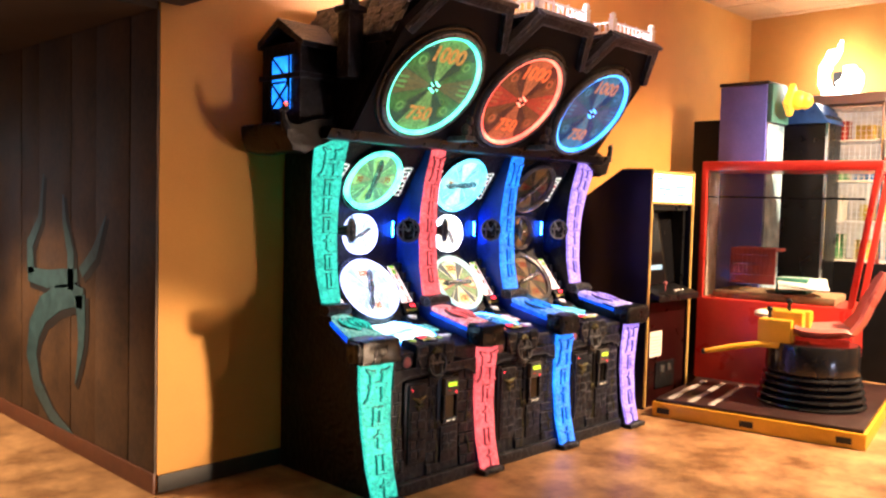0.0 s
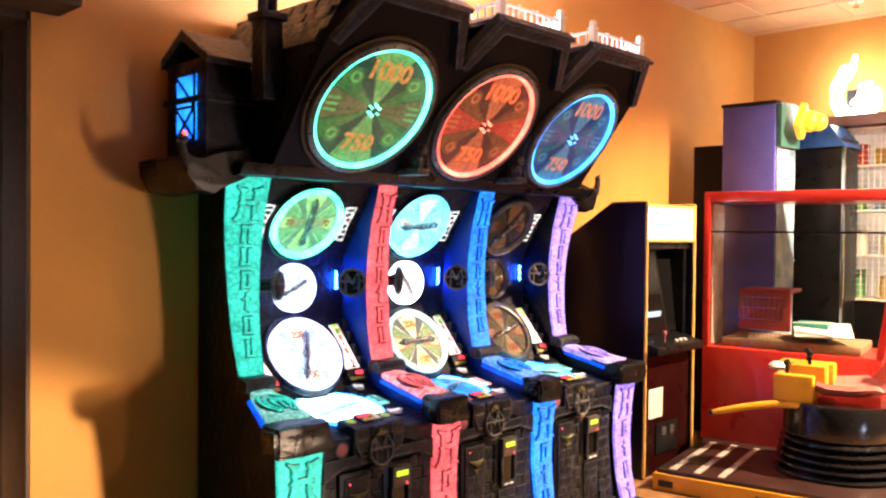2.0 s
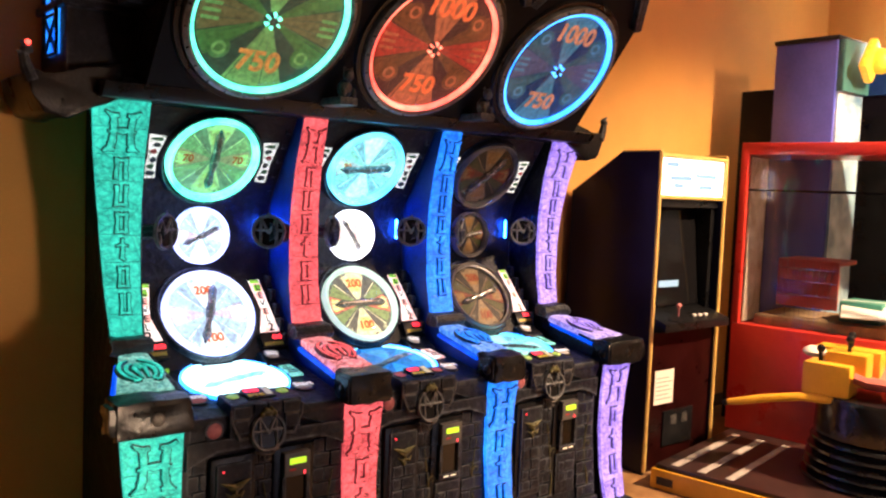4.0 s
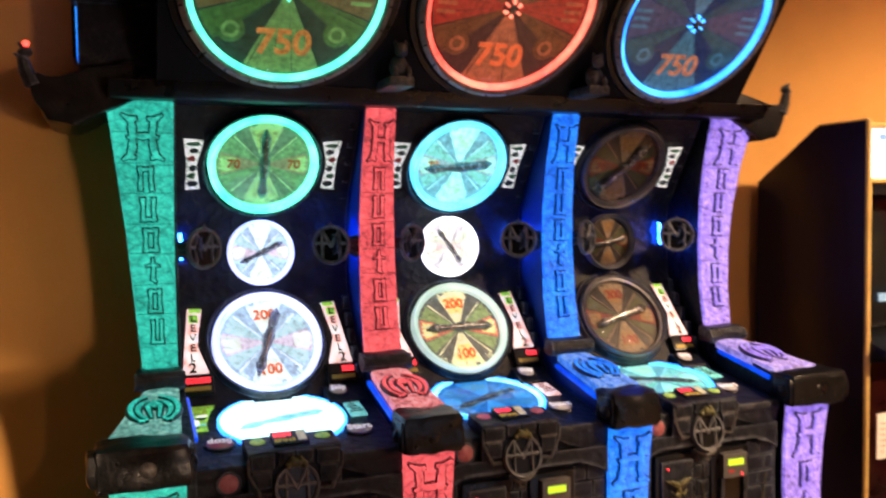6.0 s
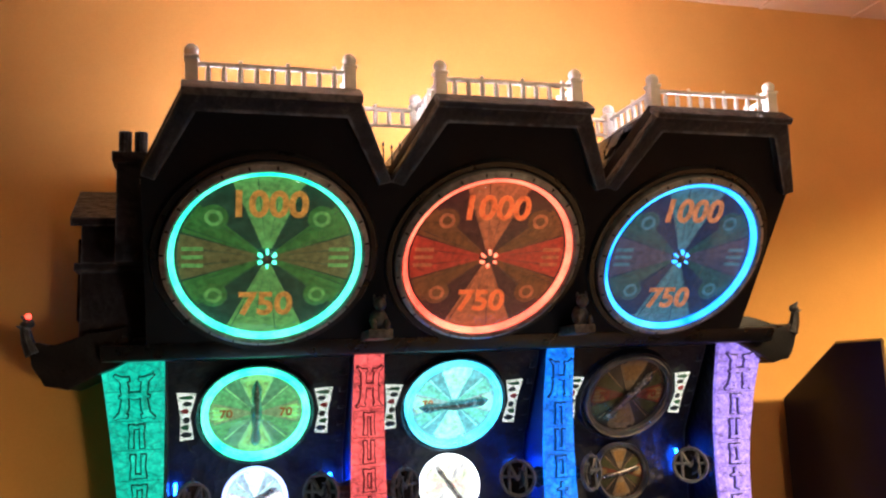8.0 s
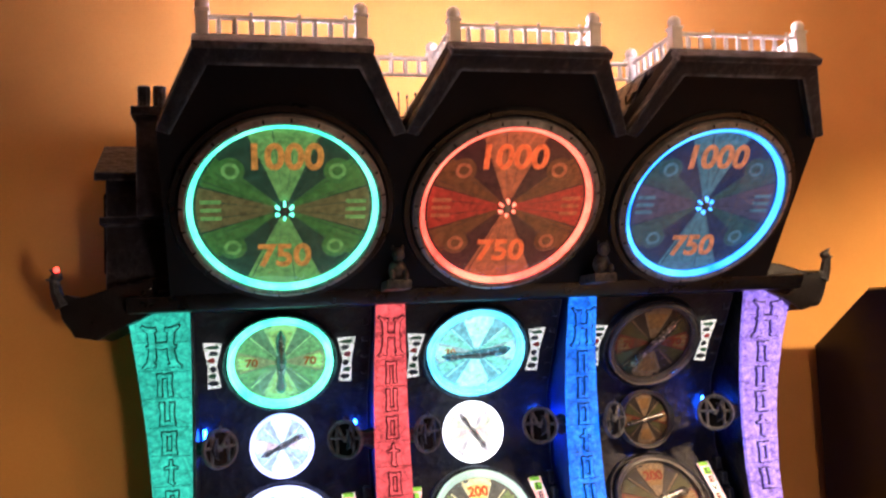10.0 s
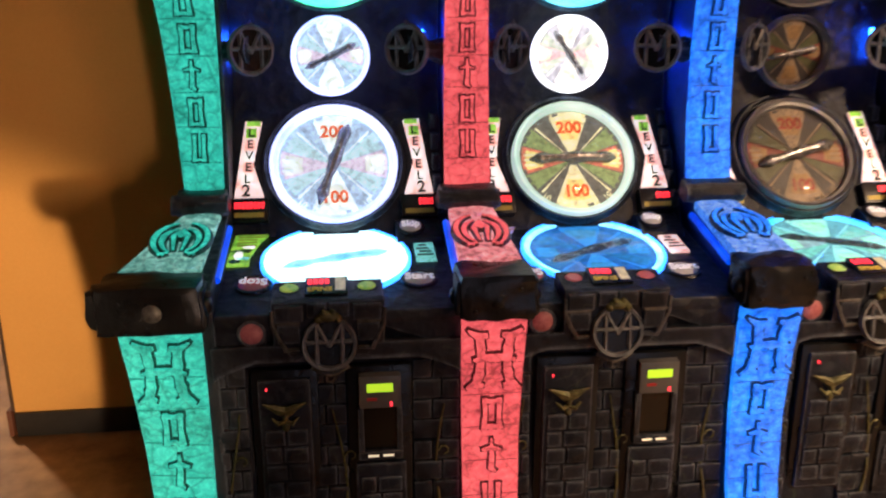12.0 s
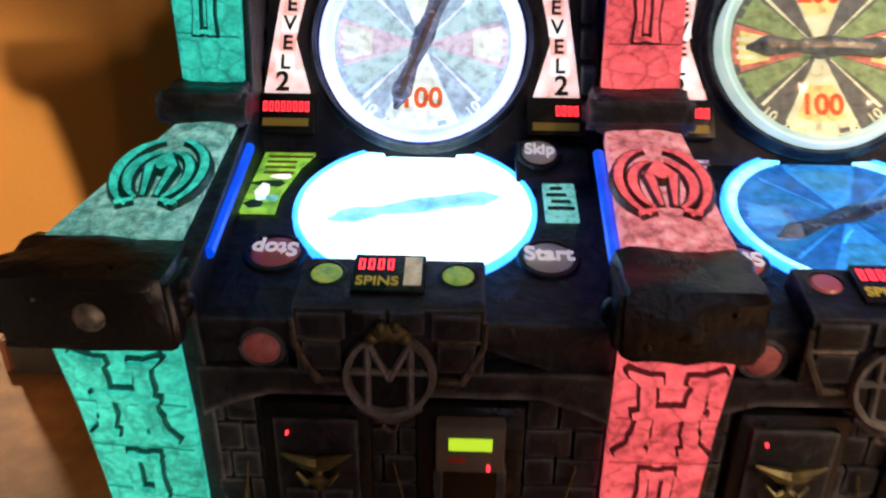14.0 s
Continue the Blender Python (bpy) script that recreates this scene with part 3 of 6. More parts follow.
def flat_stroke(points, widths, grow, y0, y1):
    """A flat stroke in the xz plane from y0 to y1, widened by grow on both sides."""
    bm, fine = bmesh.new(), []
    for i in range(len(points) - 1):
        for k in range(3):
            f = k / 3
            fine.append((Vector(points[i]).lerp(Vector(points[i + 1]), f), widths[i] * (1 - f) + widths[i + 1] * f))
    fine.append((Vector(points[-1]), widths[-1]))
    rows = []
    for i, (p, w) in enumerate(fine):
        d = (fine[min(i + 1, len(fine) - 1)][0] - fine[max(i - 1, 0)][0]).normalized()
        e = grow * (-1 if i == 0 else 1 if i == len(fine) - 1 else 0)
        n, c = Vector((-d.y, d.x)) * (w / 2 + grow), p + d * e
        l, r = c + n * (1 + 0.25 * noise.noise(Vector((c.x * 150, 3, c.y * 150)))), c - n * (1 + 0.25 * noise.noise(Vector((c.x * 150, 8, c.y * 150))))
        inset = 0.86 if grow == 0 else 1.0
        l2, r2 = c + (l - c) * inset, c + (r - c) * inset
        rows.append([bm.verts.new(v) for v in ((l.x, y1, l.y), (l2.x, y0, l2.y), (r2.x, y0, r2.y), (r.x, y1, r.y))])
    for p, q in zip(rows, rows[1:]):
        for m in range(4):
            bm.faces.new((p[m], p[(m + 1) % 4], q[(m + 1) % 4], q[m]))
    bm.faces.new(rows[0]), bm.faces.new(rows[-1])
    return bm


def carve(curve, edges, signs, z_from, w, h, gap):
    """Raised signs running down a lit strip, each on a slightly wider bed coloured dark as edge shade."""
    made = []
    z = z_from
    zb, zt = curve[0][1], curve[-1][1]
    for n, kind in enumerate(signs):
        hh, ww = (h * 1.85, w * 2.3) if kind == "gate" else (h, w * 0.95)
        zc = z - hh / 2
        k = (zc - zb) / (zt - zb)
        p, q, r = edges[:3]
        e = [((1 - 2 * k) * p[i] + 2 * k * q[i]) if k < 0.5 else ((2 - 2 * k) * q[i] + (2 * k - 1) * r[i]) for i in (0, 1)]
        ww *= min(1.1, (e[1] - e[0]) / 0.15)
        yo = sum(edges[3]) / 2 if len(edges) > 3 else 0
        ya, yb = lerp_on(curve, zc - 0.05) + yo, lerp_on(curve, zc + 0.05) + yo
        tilt = math.degrees(math.atan2(ya - yb, 0.1))
        yaw = math.degrees(math.atan2(edges[3][1] - edges[3][0], e[1] - e[0])) if len(edges) > 3 else 0
        m = pose((e[0] + e[1]) / 2, (ya + yb) / 2, zc, tilt, 0, yaw)
        bm = bmesh.new()
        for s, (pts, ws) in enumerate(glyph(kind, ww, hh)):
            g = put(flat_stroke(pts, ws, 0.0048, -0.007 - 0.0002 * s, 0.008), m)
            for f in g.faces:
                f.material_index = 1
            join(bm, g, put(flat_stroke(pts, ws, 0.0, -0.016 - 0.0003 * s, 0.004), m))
        made.append(bm)
        z -= hh + gap
    return made


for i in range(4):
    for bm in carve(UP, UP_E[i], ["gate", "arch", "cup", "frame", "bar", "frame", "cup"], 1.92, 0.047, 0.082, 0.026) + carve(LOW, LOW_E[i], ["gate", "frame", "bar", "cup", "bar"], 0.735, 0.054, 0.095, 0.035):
        part("carved_sign", bm, [STRIP[i], RELIEF_SHADE[i]], machine, "raised carved sign on the lit strip")
    # moulded block joints across the strips
    bm = bmesh.new()
    for curve, edges, zs in ((UP, UP_E[i], [1.12 + 0.105 * k for k in range(8)]), (LOW, LOW_E[i], [0.13 + 0.1 * k for k in range(6)])):
        for z in zs:
            k = (z - curve[0][1]) / (curve[-1][1] - curve[0][1])
            p, q, r = edges[:3]
            e = [((1 - 2 * k) * p[n] + 2 * k * q[n]) if k < 0.5 else ((2 - 2 * k) * q[n] + (2 * k - 1) * r[n]) for n in (0, 1)]
            y = lerp_on(curve, z)
            ya, yb = (y + edges[3][0], y + edges[3][1]) if len(edges) > 3 else (y, y)
            cut = e[0] + (e[1] - e[0]) * random.uniform(0.3, 0.7)
            ym = ya + (yb - ya) * (cut - e[0]) / (e[1] - e[0])
            for (xa, y1), (xb, y2) in (((e[0] + 0.004, ya), (cut, ym)), ((cut, ym), (e[1] - 0.004, yb))):
                dz = random.uniform(-0.006, 0.006)
                join(bm, tube([(xa, y1 - 0.001, z + dz), (xb, y2 - 0.001, z + dz)], 0.0015, 5))
    tagged(part("block_joints", bm, JOINTS[i], machine), kind="stuff")
    # winged crest on the armrest, its edge shade coloured into a wider dark underlay
    a, b = LOW_E[i][2], UP_E[i][0]
    cx, cy = (a[0] + a[1] + b[0] + b[1]) / 4, 5.80
    slope = math.degrees(math.atan2(0.07, 0.335))
    m = pose(cx, cy + 0.03, 0.945, slope, 0, 0) @ Matrix.Diagonal((1.12, 1.2, 1, 1))
    bm = bmesh.new()
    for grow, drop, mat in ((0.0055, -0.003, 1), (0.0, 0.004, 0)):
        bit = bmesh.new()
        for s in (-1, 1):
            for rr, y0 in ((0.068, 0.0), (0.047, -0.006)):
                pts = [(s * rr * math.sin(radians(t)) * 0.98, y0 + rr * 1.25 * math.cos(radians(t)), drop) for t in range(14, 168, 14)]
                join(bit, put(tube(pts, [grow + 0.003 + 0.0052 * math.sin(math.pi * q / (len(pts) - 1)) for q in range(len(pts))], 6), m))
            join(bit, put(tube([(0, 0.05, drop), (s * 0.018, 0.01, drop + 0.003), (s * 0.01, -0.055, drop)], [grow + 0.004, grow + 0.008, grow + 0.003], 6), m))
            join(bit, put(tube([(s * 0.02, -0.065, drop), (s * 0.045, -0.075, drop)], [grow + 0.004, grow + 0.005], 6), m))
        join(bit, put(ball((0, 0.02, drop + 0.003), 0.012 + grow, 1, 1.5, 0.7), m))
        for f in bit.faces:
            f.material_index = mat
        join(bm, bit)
    part("winged_crest", bm, [STRIP[i], RELIEF_SHADE[i]], machine, "winged crest in relief")

# ---- wheels ----
def tinted(c, t):
    return tuple(a * b for a, b in zip(c, t))


def face_set(tag, tint, level, wash=0.0, big=False):
    """Printed wheel face, back-lit in one tint: field, cream plate, red wedge, dark wedge, numerals."""
    out = {}
    for key, c in (("cream", (0.95, 0.78, 0.5)), ("red", (0.62, 0.13, 0.08)), ("dark", (0.07, 0.06, 0.06)), ("moss", (0.2, 0.26, 0.09)), ("mid", (0.35, 0.26, 0.19)), ("plate", (0.95, 0.62, 0.22)), ("num", (0.85, 0.10, 0.02))):
        if big:
            c = {"cream": (0.34, 0.31, 0.16), "red": (0.30, 0.10, 0.07), "dark": (0.05, 0.05, 0.055), "moss": (0.12, 0.14, 0.06), "mid": (0.1, 0.1, 0.1), "plate": (0.3, 0.25, 0.1), "num": (0.80, 0.22, 0.06)}[key]
        c = tuple(v + (1 - v) * wash for v in c) if key != "num" else c
        lit = tinted(c, tint) if not (big and key == "num") else tuple(v * (0.45 + 0.55 * t) for v, t in zip(c, tint))
        m = glow("%s_%s" % (tag, key), dim(lit, 0.45), dim(lit, 1.4), level, 48)
        out[key] = m
    return out


def fan(r0, r1, a0, a1, h, t=0.002, n=8):
    bm = bmesh.new()
    rows = []
    for k in range(n + 1):
        a = radians(a0 + (a1 - a0) * k / n)
        c, s = math.sin(a), math.cos(a)
        rows.append([bm.verts.new((r * c, r * s, z)) for r, z in ((r0, h), (r1, h), (r1, h + t), (r0, h + t))])
    for p, q in zip(rows, rows[1:]):
        for m in range(4):
            bm.faces.new((p[m], p[(m + 1) % 4], q[(m + 1) % 4], q[m]))
    bm.faces.new(rows[0]), bm.faces.new(rows[-1])
    return bm


LAYOUT = [("cream", -24, 24), ("dark", 24, 48), ("moss", 48, 72), ("red", 72, 108), ("moss", 108, 130), ("dark", 130, 154), ("cream", 154, 206), ("dark", 206, 230), ("moss", 230, 252), ("red", 252, 288), ("moss", 288, 312), ("dark", 312, 336)]
RIM = surface("pale_grey_rim", (0.10, 0.10, 0.10), (0.36, 0.35, 0.33), 0.4, metal=0.2, scale=26, bump=0.4)
PEWTER = surface("pewter_figure", (0.04, 0.04, 0.045), (0.50, 0.49, 0.48), 0.25, metal=0.7, scale=45, bump=0.5)


def wheel(name, m, r, faces, ring, numbers, arm, label, dome=0.16, rim=GREY, big=False, bar=None):
    w = part(name, put(lathe([(0, 0), (r * 0.93, 0), (r * 0.93, 0.008), (0, 0.008)], 56), m), faces["dark"], machine, label)
    for key, a0, a1 in LAYOUT:
        part("sector", put(fan(r * 0.10, r * (0.84 if key != "cream" else 0.86), a0 + 0.8, a1 - 0.8, 0.0085), m), faces[key], w)
    if not big:
        bm = bmesh.new()
        for k in range(36):
            if k % 9 not in (0, 8, 1):
                join(bm, put(fan(r * 0.80, r * 0.85, k * 10 + 1.5, k * 10 + 8.5, 0.0108, 0.0012, 2), m))
        tagged(part("score_band", bm, faces["dark"], w), kind="stuff")
    else:
        for k in range(24):
            part("spoke_line", put(fan(r * 0.2, r * (0.84 if k % 2 else 0.6), k * 15 + 7.2, k * 15 + 7.8, 0.0106, 0.0012, 1), m), faces["dark"], w)
    inner, outer = (r * 0.868, r * 0.925) if big else (r * 0.87, r * 0.955)
    part("ring_light", put(lathe([(inner, 0.012), (inner + r * 0.015, 0.028), (outer - r * 0.01, 0.032), (outer, 0.012)], 64, True), m), ring, w)
    part("rim", put(lathe([(outer, -0.004), (outer, 0.034), (outer + r * 0.025, 0.042), (r, 0.03), (r, -0.004)], 64, True), m), rim, w)
    if big:
        for k in range(24):
            part("rim_groove", put(fan(r * 0.945, r * 0.995, k * 15 + 3, k * 15 + 4, 0.036, 0.004, 1), m), BLACK, w)
        for q in (-1, 1):
            for sgn in (-1, 1):
                ang = 90 + q * 40 if sgn > 0 else 270 + q * 40
                part("prize_plate", put(lathe([(0, 0.0125), (r * 0.12, 0.0125), (r * 0.135, 0.0107), (0, 0.0107)], 20), m @ pose(r * 0.66 * math.sin(radians(ang)), r * 0.66 * math.cos(radians(ang)), 0)), faces["moss"], w)
                part("plate_ring", put(lathe([(r * 0.05, 0.0127), (r * 0.085, 0.0127), (r * 0.085, 0.0137), (r * 0.05, 0.0137)], 20, True), m @ pose(r * 0.66 * math.sin(radians(ang)), r * 0.66 * math.cos(radians(ang)), 0)), faces["cream"], w)
    if not big:
        for ang in (0, 180):
            part("number_plate", put(fan(r * 0.36, r * 0.72, ang - 19, ang + 19, 0.0107, 0.001, 4), m), faces["plate"], w)
        for ang in (90, 270):
            part("side_plate", put(fan(r * 0.50, r * 0.78, ang - 13, ang + 13, 0.0107, 0.001, 4), m), faces["plate"], w)
        for k in range(4):
            part("vane", put(fan(r * 0.14, r * 0.84, 45 + 90 * k - 1.2, 45 + 90 * k + 1.2, 0.0107, 0.001, 1), m), faces["cream"], w)
        for k, digits in enumerate(("10", "8", "6", "6", "8", "10") if "200" in [n[0] for n in numbers] else ()):
            ang = 180 + (k - 2.5) * -15
            writing(digits, r * 0.15, m @ pose(r * 0.825 * math.sin(radians(ang)), r * 0.825 * math.cos(radians(ang)), 0.0125, 0, 0, 180 - ang), faces["cream"], "score_digits", w, bold=0.01)
    for text, ang, size, rad in numbers:
        q = m @ pose(0, rad * r, 0.0125) if ang == 0 else m @ pose(rad * r * math.sin(radians(ang)), rad * r * math.cos(radians(ang)), 0.0125)
        writing(text, size, q, faces["num"], "number", w, bold=0.03)
    # unreadable small words on the red wedges and the round plates
    bm = bmesh.new()
    for s in (-1, 1):
        for k in range(3):
            join(bm, put(box(s * r * 0.70 - r * 0.10, s * r * 0.70 + r * 0.10, r * (0.07 - 0.09 * k), r * (0.11 - 0.09 * k), 0.011, 0.0125), m))
    part("word_bars", bm, faces["cream"], w)
    # turning figure across the hub
    q = m @ pose(0, 0, 0.016, 0, 0, arm)
    L = r * 0.72
    if big:
        part("hub", put(lathe([(0, 0.03), (r * 0.05, 0.028), (r * 0.09, 0.012), (r * 0.09, 0.008)], 24), m), PEWTER, w)
        for s in range(6):
            part("clip", put(box(-0.004, 0.004, r * 0.055, r * 0.1, 0.012, 0.03, 0.002), m @ pose(0, 0, 0, 0, 0, 60 * s)), ring, w)
    else:
        bm = tube([(-L, 0, 0.0), (-L * 0.75, 0, 0.008), (-L * 0.35, 0, 0.012), (0, 0, 0.014), (L * 0.4, 0, 0.012), (L * 0.8, 0, 0.006), (L, 0, 0)], [r * 0.02, r * 0.10, r * 0.06, r * 0.10, r * 0.085, r * 0.10, r * 0.02], 10)
        join(bm, ball((-L * 0.72, 0, 0.014), r * 0.11, 1.3, 0.9, 0.5), ball((L * 0.7, r * 0.02, 0.014), r * 0.09, 1.6, 0.9, 0.5), ball((0, 0, 0.018), r * 0.1, 1, 1, 0.6))
        for s in (-1, 1):
            join(bm, tube([(-L * 0.3, s * r * 0.05, 0.014), (L * 0.1, s * r * 0.09, 0.014), (L * 0.55, s * r * 0.03, 0.014)], r * 0.02, 6))
        part("spinner", put(bm, q), bar or PEWTER, w, "sculpted spinner bar")
    if dome:
        R = r * 0.95
        cap = [(R * math.sin(t * math.pi / 2 / 10), 0.034 + dome * r * math.cos(t * math.pi / 2 / 10)) for t in range(11)]
        part("dome", put(lathe(cap, 40), m), CLEAR, w, "clear acrylic dome", up=m.to_3x3() @ Vector((0, 0, 1)))
    return w


TINT = {"green": (0.35, 0.9, 0.45), "red": (1.0, 0.28, 0.2), "blue": (0.12, 0.4, 1.0), "white": (1.0, 1.0, 1.0), "cyan": (0.3, 0.95, 1.0), "pink": (1.0, 0.5, 0.85), "cool": (0.62, 0.86, 1.0), "ice": (0.55, 0.95, 1.0), "lilac": (0.85, 0.66, 1.0), "print": (0.92, 1.0, 0.78), "deep": (0.03, 0.32, 1.0), "none": (0.3, 0.26, 0.24)}
RINGS = {}
for k, lo, hi, st in (("green", (0.0, 0.60, 0.33), (0.2, 1.0, 0.68), 2.4), ("red", (0.95, 0.05, 0.03), (1.0, 0.30, 0.16), 2.2), ("blue", (0.0, 0.16, 1.0), (0.08, 0.5, 1.0), 2.6), ("white", (0.85, 0.9, 0.85), (1, 1, 1), 2.0), ("cyan", (0.02, 0.5, 0.85), (0.22, 0.9, 1.0), 1.7), ("pink", (0.9, 0.3, 0.75), (1.0, 0.7, 0.95), 2.0), ("cool", (0.30, 0.42, 1.0), (0.72, 0.74, 1.0), 1.5), ("ice", (0.3, 0.8, 1.0), (0.8, 1.0, 1.0), 2.2), ("lilac", (0.55, 0.4, 1.0), (0.95, 0.8, 1.0), 1.9), ("print", (0.35, 0.55, 0.42), (0.72, 0.86, 0.74), 0.8), ("deep", (0.02, 0.5, 1.0), (0.5, 0.95, 1.0), 2.6)):
    RINGS[k] = glow("ring_%s" % k, lo, hi, st, 5)
RINGS["none"] = surface("grey_acrylic_ring", (0.10, 0.10, 0.11), (0.28, 0.27, 0.28), 0.3)

# wheel light falling on the spinner, put in as a glow of its own
ICE_BAR = glow("wheel_light_spinner", (0.04, 0.36, 0.55), (0.45, 0.9, 1.0), 0.8, 30)
BIG = ["green", "red", "blue"]
SMALL = [("green", "cool", "cool", "ice"), ("cyan", "white", "print", "deep"), ("none", "none", "none", "cyan")]
for i, x in enumerate(SX):
    c = BIG[i]
    x0 = x
    wheel("bonus_wheel", lean_pose(x, 0, 0.0), 0.350, face_set("bonus_" + c, TINT[c], (0.62, 0.72, 0.85)[i], 0.0, True), RINGS[c], [("1000", 0, 0.13, 0.56), ("750", 180, 0.125, 0.54)], 0, "big back-lit prize wheel with a %s light ring" % c, 0.12, RIM, True)
    u, s, l, d = SMALL[i]
    x = x0 - 0.012
    lev = {"none": 0.03, "green": 0.55, "cyan": 1.5, "pink": 1.2, "cool": 1.15, "white": 1.2, "ice": 1.3, "lilac": 1.1, "print": 0.75, "deep": 1.3}
    ICE = ICE_BAR if i == 0 else None
    tl = {"none": "unlit"}
    wheel("upper_wheel", facing((x, 6.205, 1.765), 32), 0.205, face_set("upper_%d" % i, TINT[u], lev[u], (0.3, 0.3, 0)[i]), RINGS[u], [("70", 90, 0.05, 0.55), ("70", 270, 0.05, 0.55)], (90, 5, 50)[i], "%s round wheel under a clear dome" % (tl.get(u) or u + " lit"), 0.14, RINGS[u])
    wheel("small_wheel", facing((x, 6.325, 1.42), 0), 0.128, face_set("small_%d" % i, TINT[s], lev[s] * 1.3, (0.4, 0.32, 0)[i]), RINGS[s], [], (25, -55, 10)[i], "small %s wheel" % (tl.get(s) or "glowing"), 0.15, RINGS[s])
    wheel("lower_wheel", facing((x, 6.215, 1.075), -35), 0.207, face_set("lower_%d" % i, TINT[l], lev[l] * 1.15, (0.42, 0.06, 0)[i]), RINGS[l], [("200", 0, 0.058, 0.56), ("100", 180, 0.058, 0.56)], (70, 0, 15)[i], "%s round wheel marked 200 and 100" % (tl.get(l) or "glowing white"), 0.14, RINGS[l])
    dial = wheel("counter_wheel", pose(x, 5.925, 0.8405, 9.4, 0, 0) @ Matrix.Diagonal((1, 1, 0.35, 1)), 0.226, face_set("counter_%d" % i, TINT[d], lev[d] * (2.2 if i == 0 else 0.9), (0.75, 0.3, 0.3)[i]), RINGS[d], [], (15, 25, -20)[i], "glowing round wheel lying in the counter", 0.2, RINGS["blue"], False, ICE)

# ---- boards round the wheels ----
CARD_G = glow("green_card", (0.005, 0.16, 0.01), (0.45, 0.9, 0.08), 0.8, 22)
CARD_T = glow("teal_card", (0.02, 0.25, 0.18), (0.3, 0.9, 0.75), 0.7, 60)
CARD_P = glow("violet_card", (0.25, 0.05, 0.4), (0.7, 0.85, 0.9), 0.7, 25)
CARD_W = glow("level_card", (0.70, 0.22, 0.16), (0.95, 1.0, 0.9), 0.95, 26)
PLATE_R = glow("pale_red_plate", (0.75, 0.30, 0.22), (1.0, 0.6, 0.5), 0.9, 30)
PLATE_W = glow("cream_plate", (0.85, 0.85, 0.7), (1.0, 1.0, 0.92), 0.95, 30)
CARD_M = glow("printed_card", (0.03, 0.10, 0.05), (1.0, 1.0, 0.92), 1.0, 75)
LEDR = plain("red_digits", (1.0, 0.04, 0.05), 0.4, 0, 2.2)
LEDG = plain("green_lcd", (0.42, 0.72, 0.02), 0.3, 0, 0.9)
SYMBOL = {"green": plain("green_print", (0.02, 0.16, 0.05), 0.5), "dark": plain("dark_print", (0.015, 0.03, 0.03), 0.5), "red": plain("red_print", (0.45, 0.05, 0.04), 0.5)}
INK = plain("dark_ink", (0.01, 0.03, 0.015), 0.6)
YELLOW_INK = plain("yellow_ink", (0.45, 0.34, 0.05), 0.6)
KEY = glow("pale_key", (0.35, 0.32, 0.15), (0.75, 0.72, 0.5), 0.35, 50)
YELLOW_LIT = plain("yellow_lit_letters", (0.62, 0.5, 0.05), 0.5, 0, 0.15)
WHITE_INK = plain("white_ink", (0.8, 0.8, 0.8), 0.5)
BTN_WORD = plain("white_lit_letters", (0.9, 0.9, 0.88), 0.4, 0, 0.3)
BTN_CLEAR = plain("grey_button", (0.5, 0.5, 0.5), 0.12)
BTN_PINK = plain("pink_button", (0.55, 0.16, 0.18), 0.25)
BTN_RED = glow("red_button", (0.25, 0.05, 0.06), (0.5, 0.18, 0.18), 0.04, 60)
BTN_GREEN = glow("green_button", (0.05, 0.3, 0.05), (0.5, 0.6, 0.1), 0.4, 60)


def counter_pose(x, y, lift=0.0):
    z = 0.79 + (y - 5.62) * (0.096 / 0.58)
    return pose(x, y, z + lift, 9.4, 0, 0)


def button(m, r, cap, bezel, parent, name="button", label=""):
    b = part(name, put(lathe([(0, 0.011), (r * 0.7, 0.009), (r * 0.92, 0.003), (r * 0.92, 0), (0, 0)], 24), m), cap, parent, label)
    part("bezel", put(lathe([(r * 0.9, 0), (r * 0.95, 0.007), (r * 1.12, 0.006), (r * 1.2, 0)], 24, True), m), bezel, b)
    return b


def emblem(m, r, parent, name="medallion", label="round iron medallion with crossed bars"):
    bm = lathe([(r * 0.80, 0), (r * 0.84, 0.012), (r * 0.95, 0.014), (r, 0)], 28, True)
    for x0, x1 in (((-0.45, 0.8), (-0.45, -0.8)), ((0.45, 0.8), (0.45, -0.8)), ((-0.9, 0.08), (0.9, 0.08)), ((-0.42, 0.7), (0.0, -0.1)), ((0.42, 0.7), (0.0, -0.1))):
        join(bm, tube([(x0[0] * r, x0[1] * r, 0.004), (x1[0] * r, x1[1] * r, 0.004)], r * 0.085, 6))
    join(bm, tube([(-0.1 * r, 0.9 * r, 0.004), (0, 1.1 * r, 0.01), (0.1 * r, 0.9 * r, 0.004)], r * 0.06, 6))
    p = part(name, put(bm, m), IRON, parent, label)
    part("backing", put(lathe([(0, -0.002), (r * 0.9, -0.002), (r * 0.9, 0.0005), (0, 0.0005)], 28), m), BLACK, p)
    return p


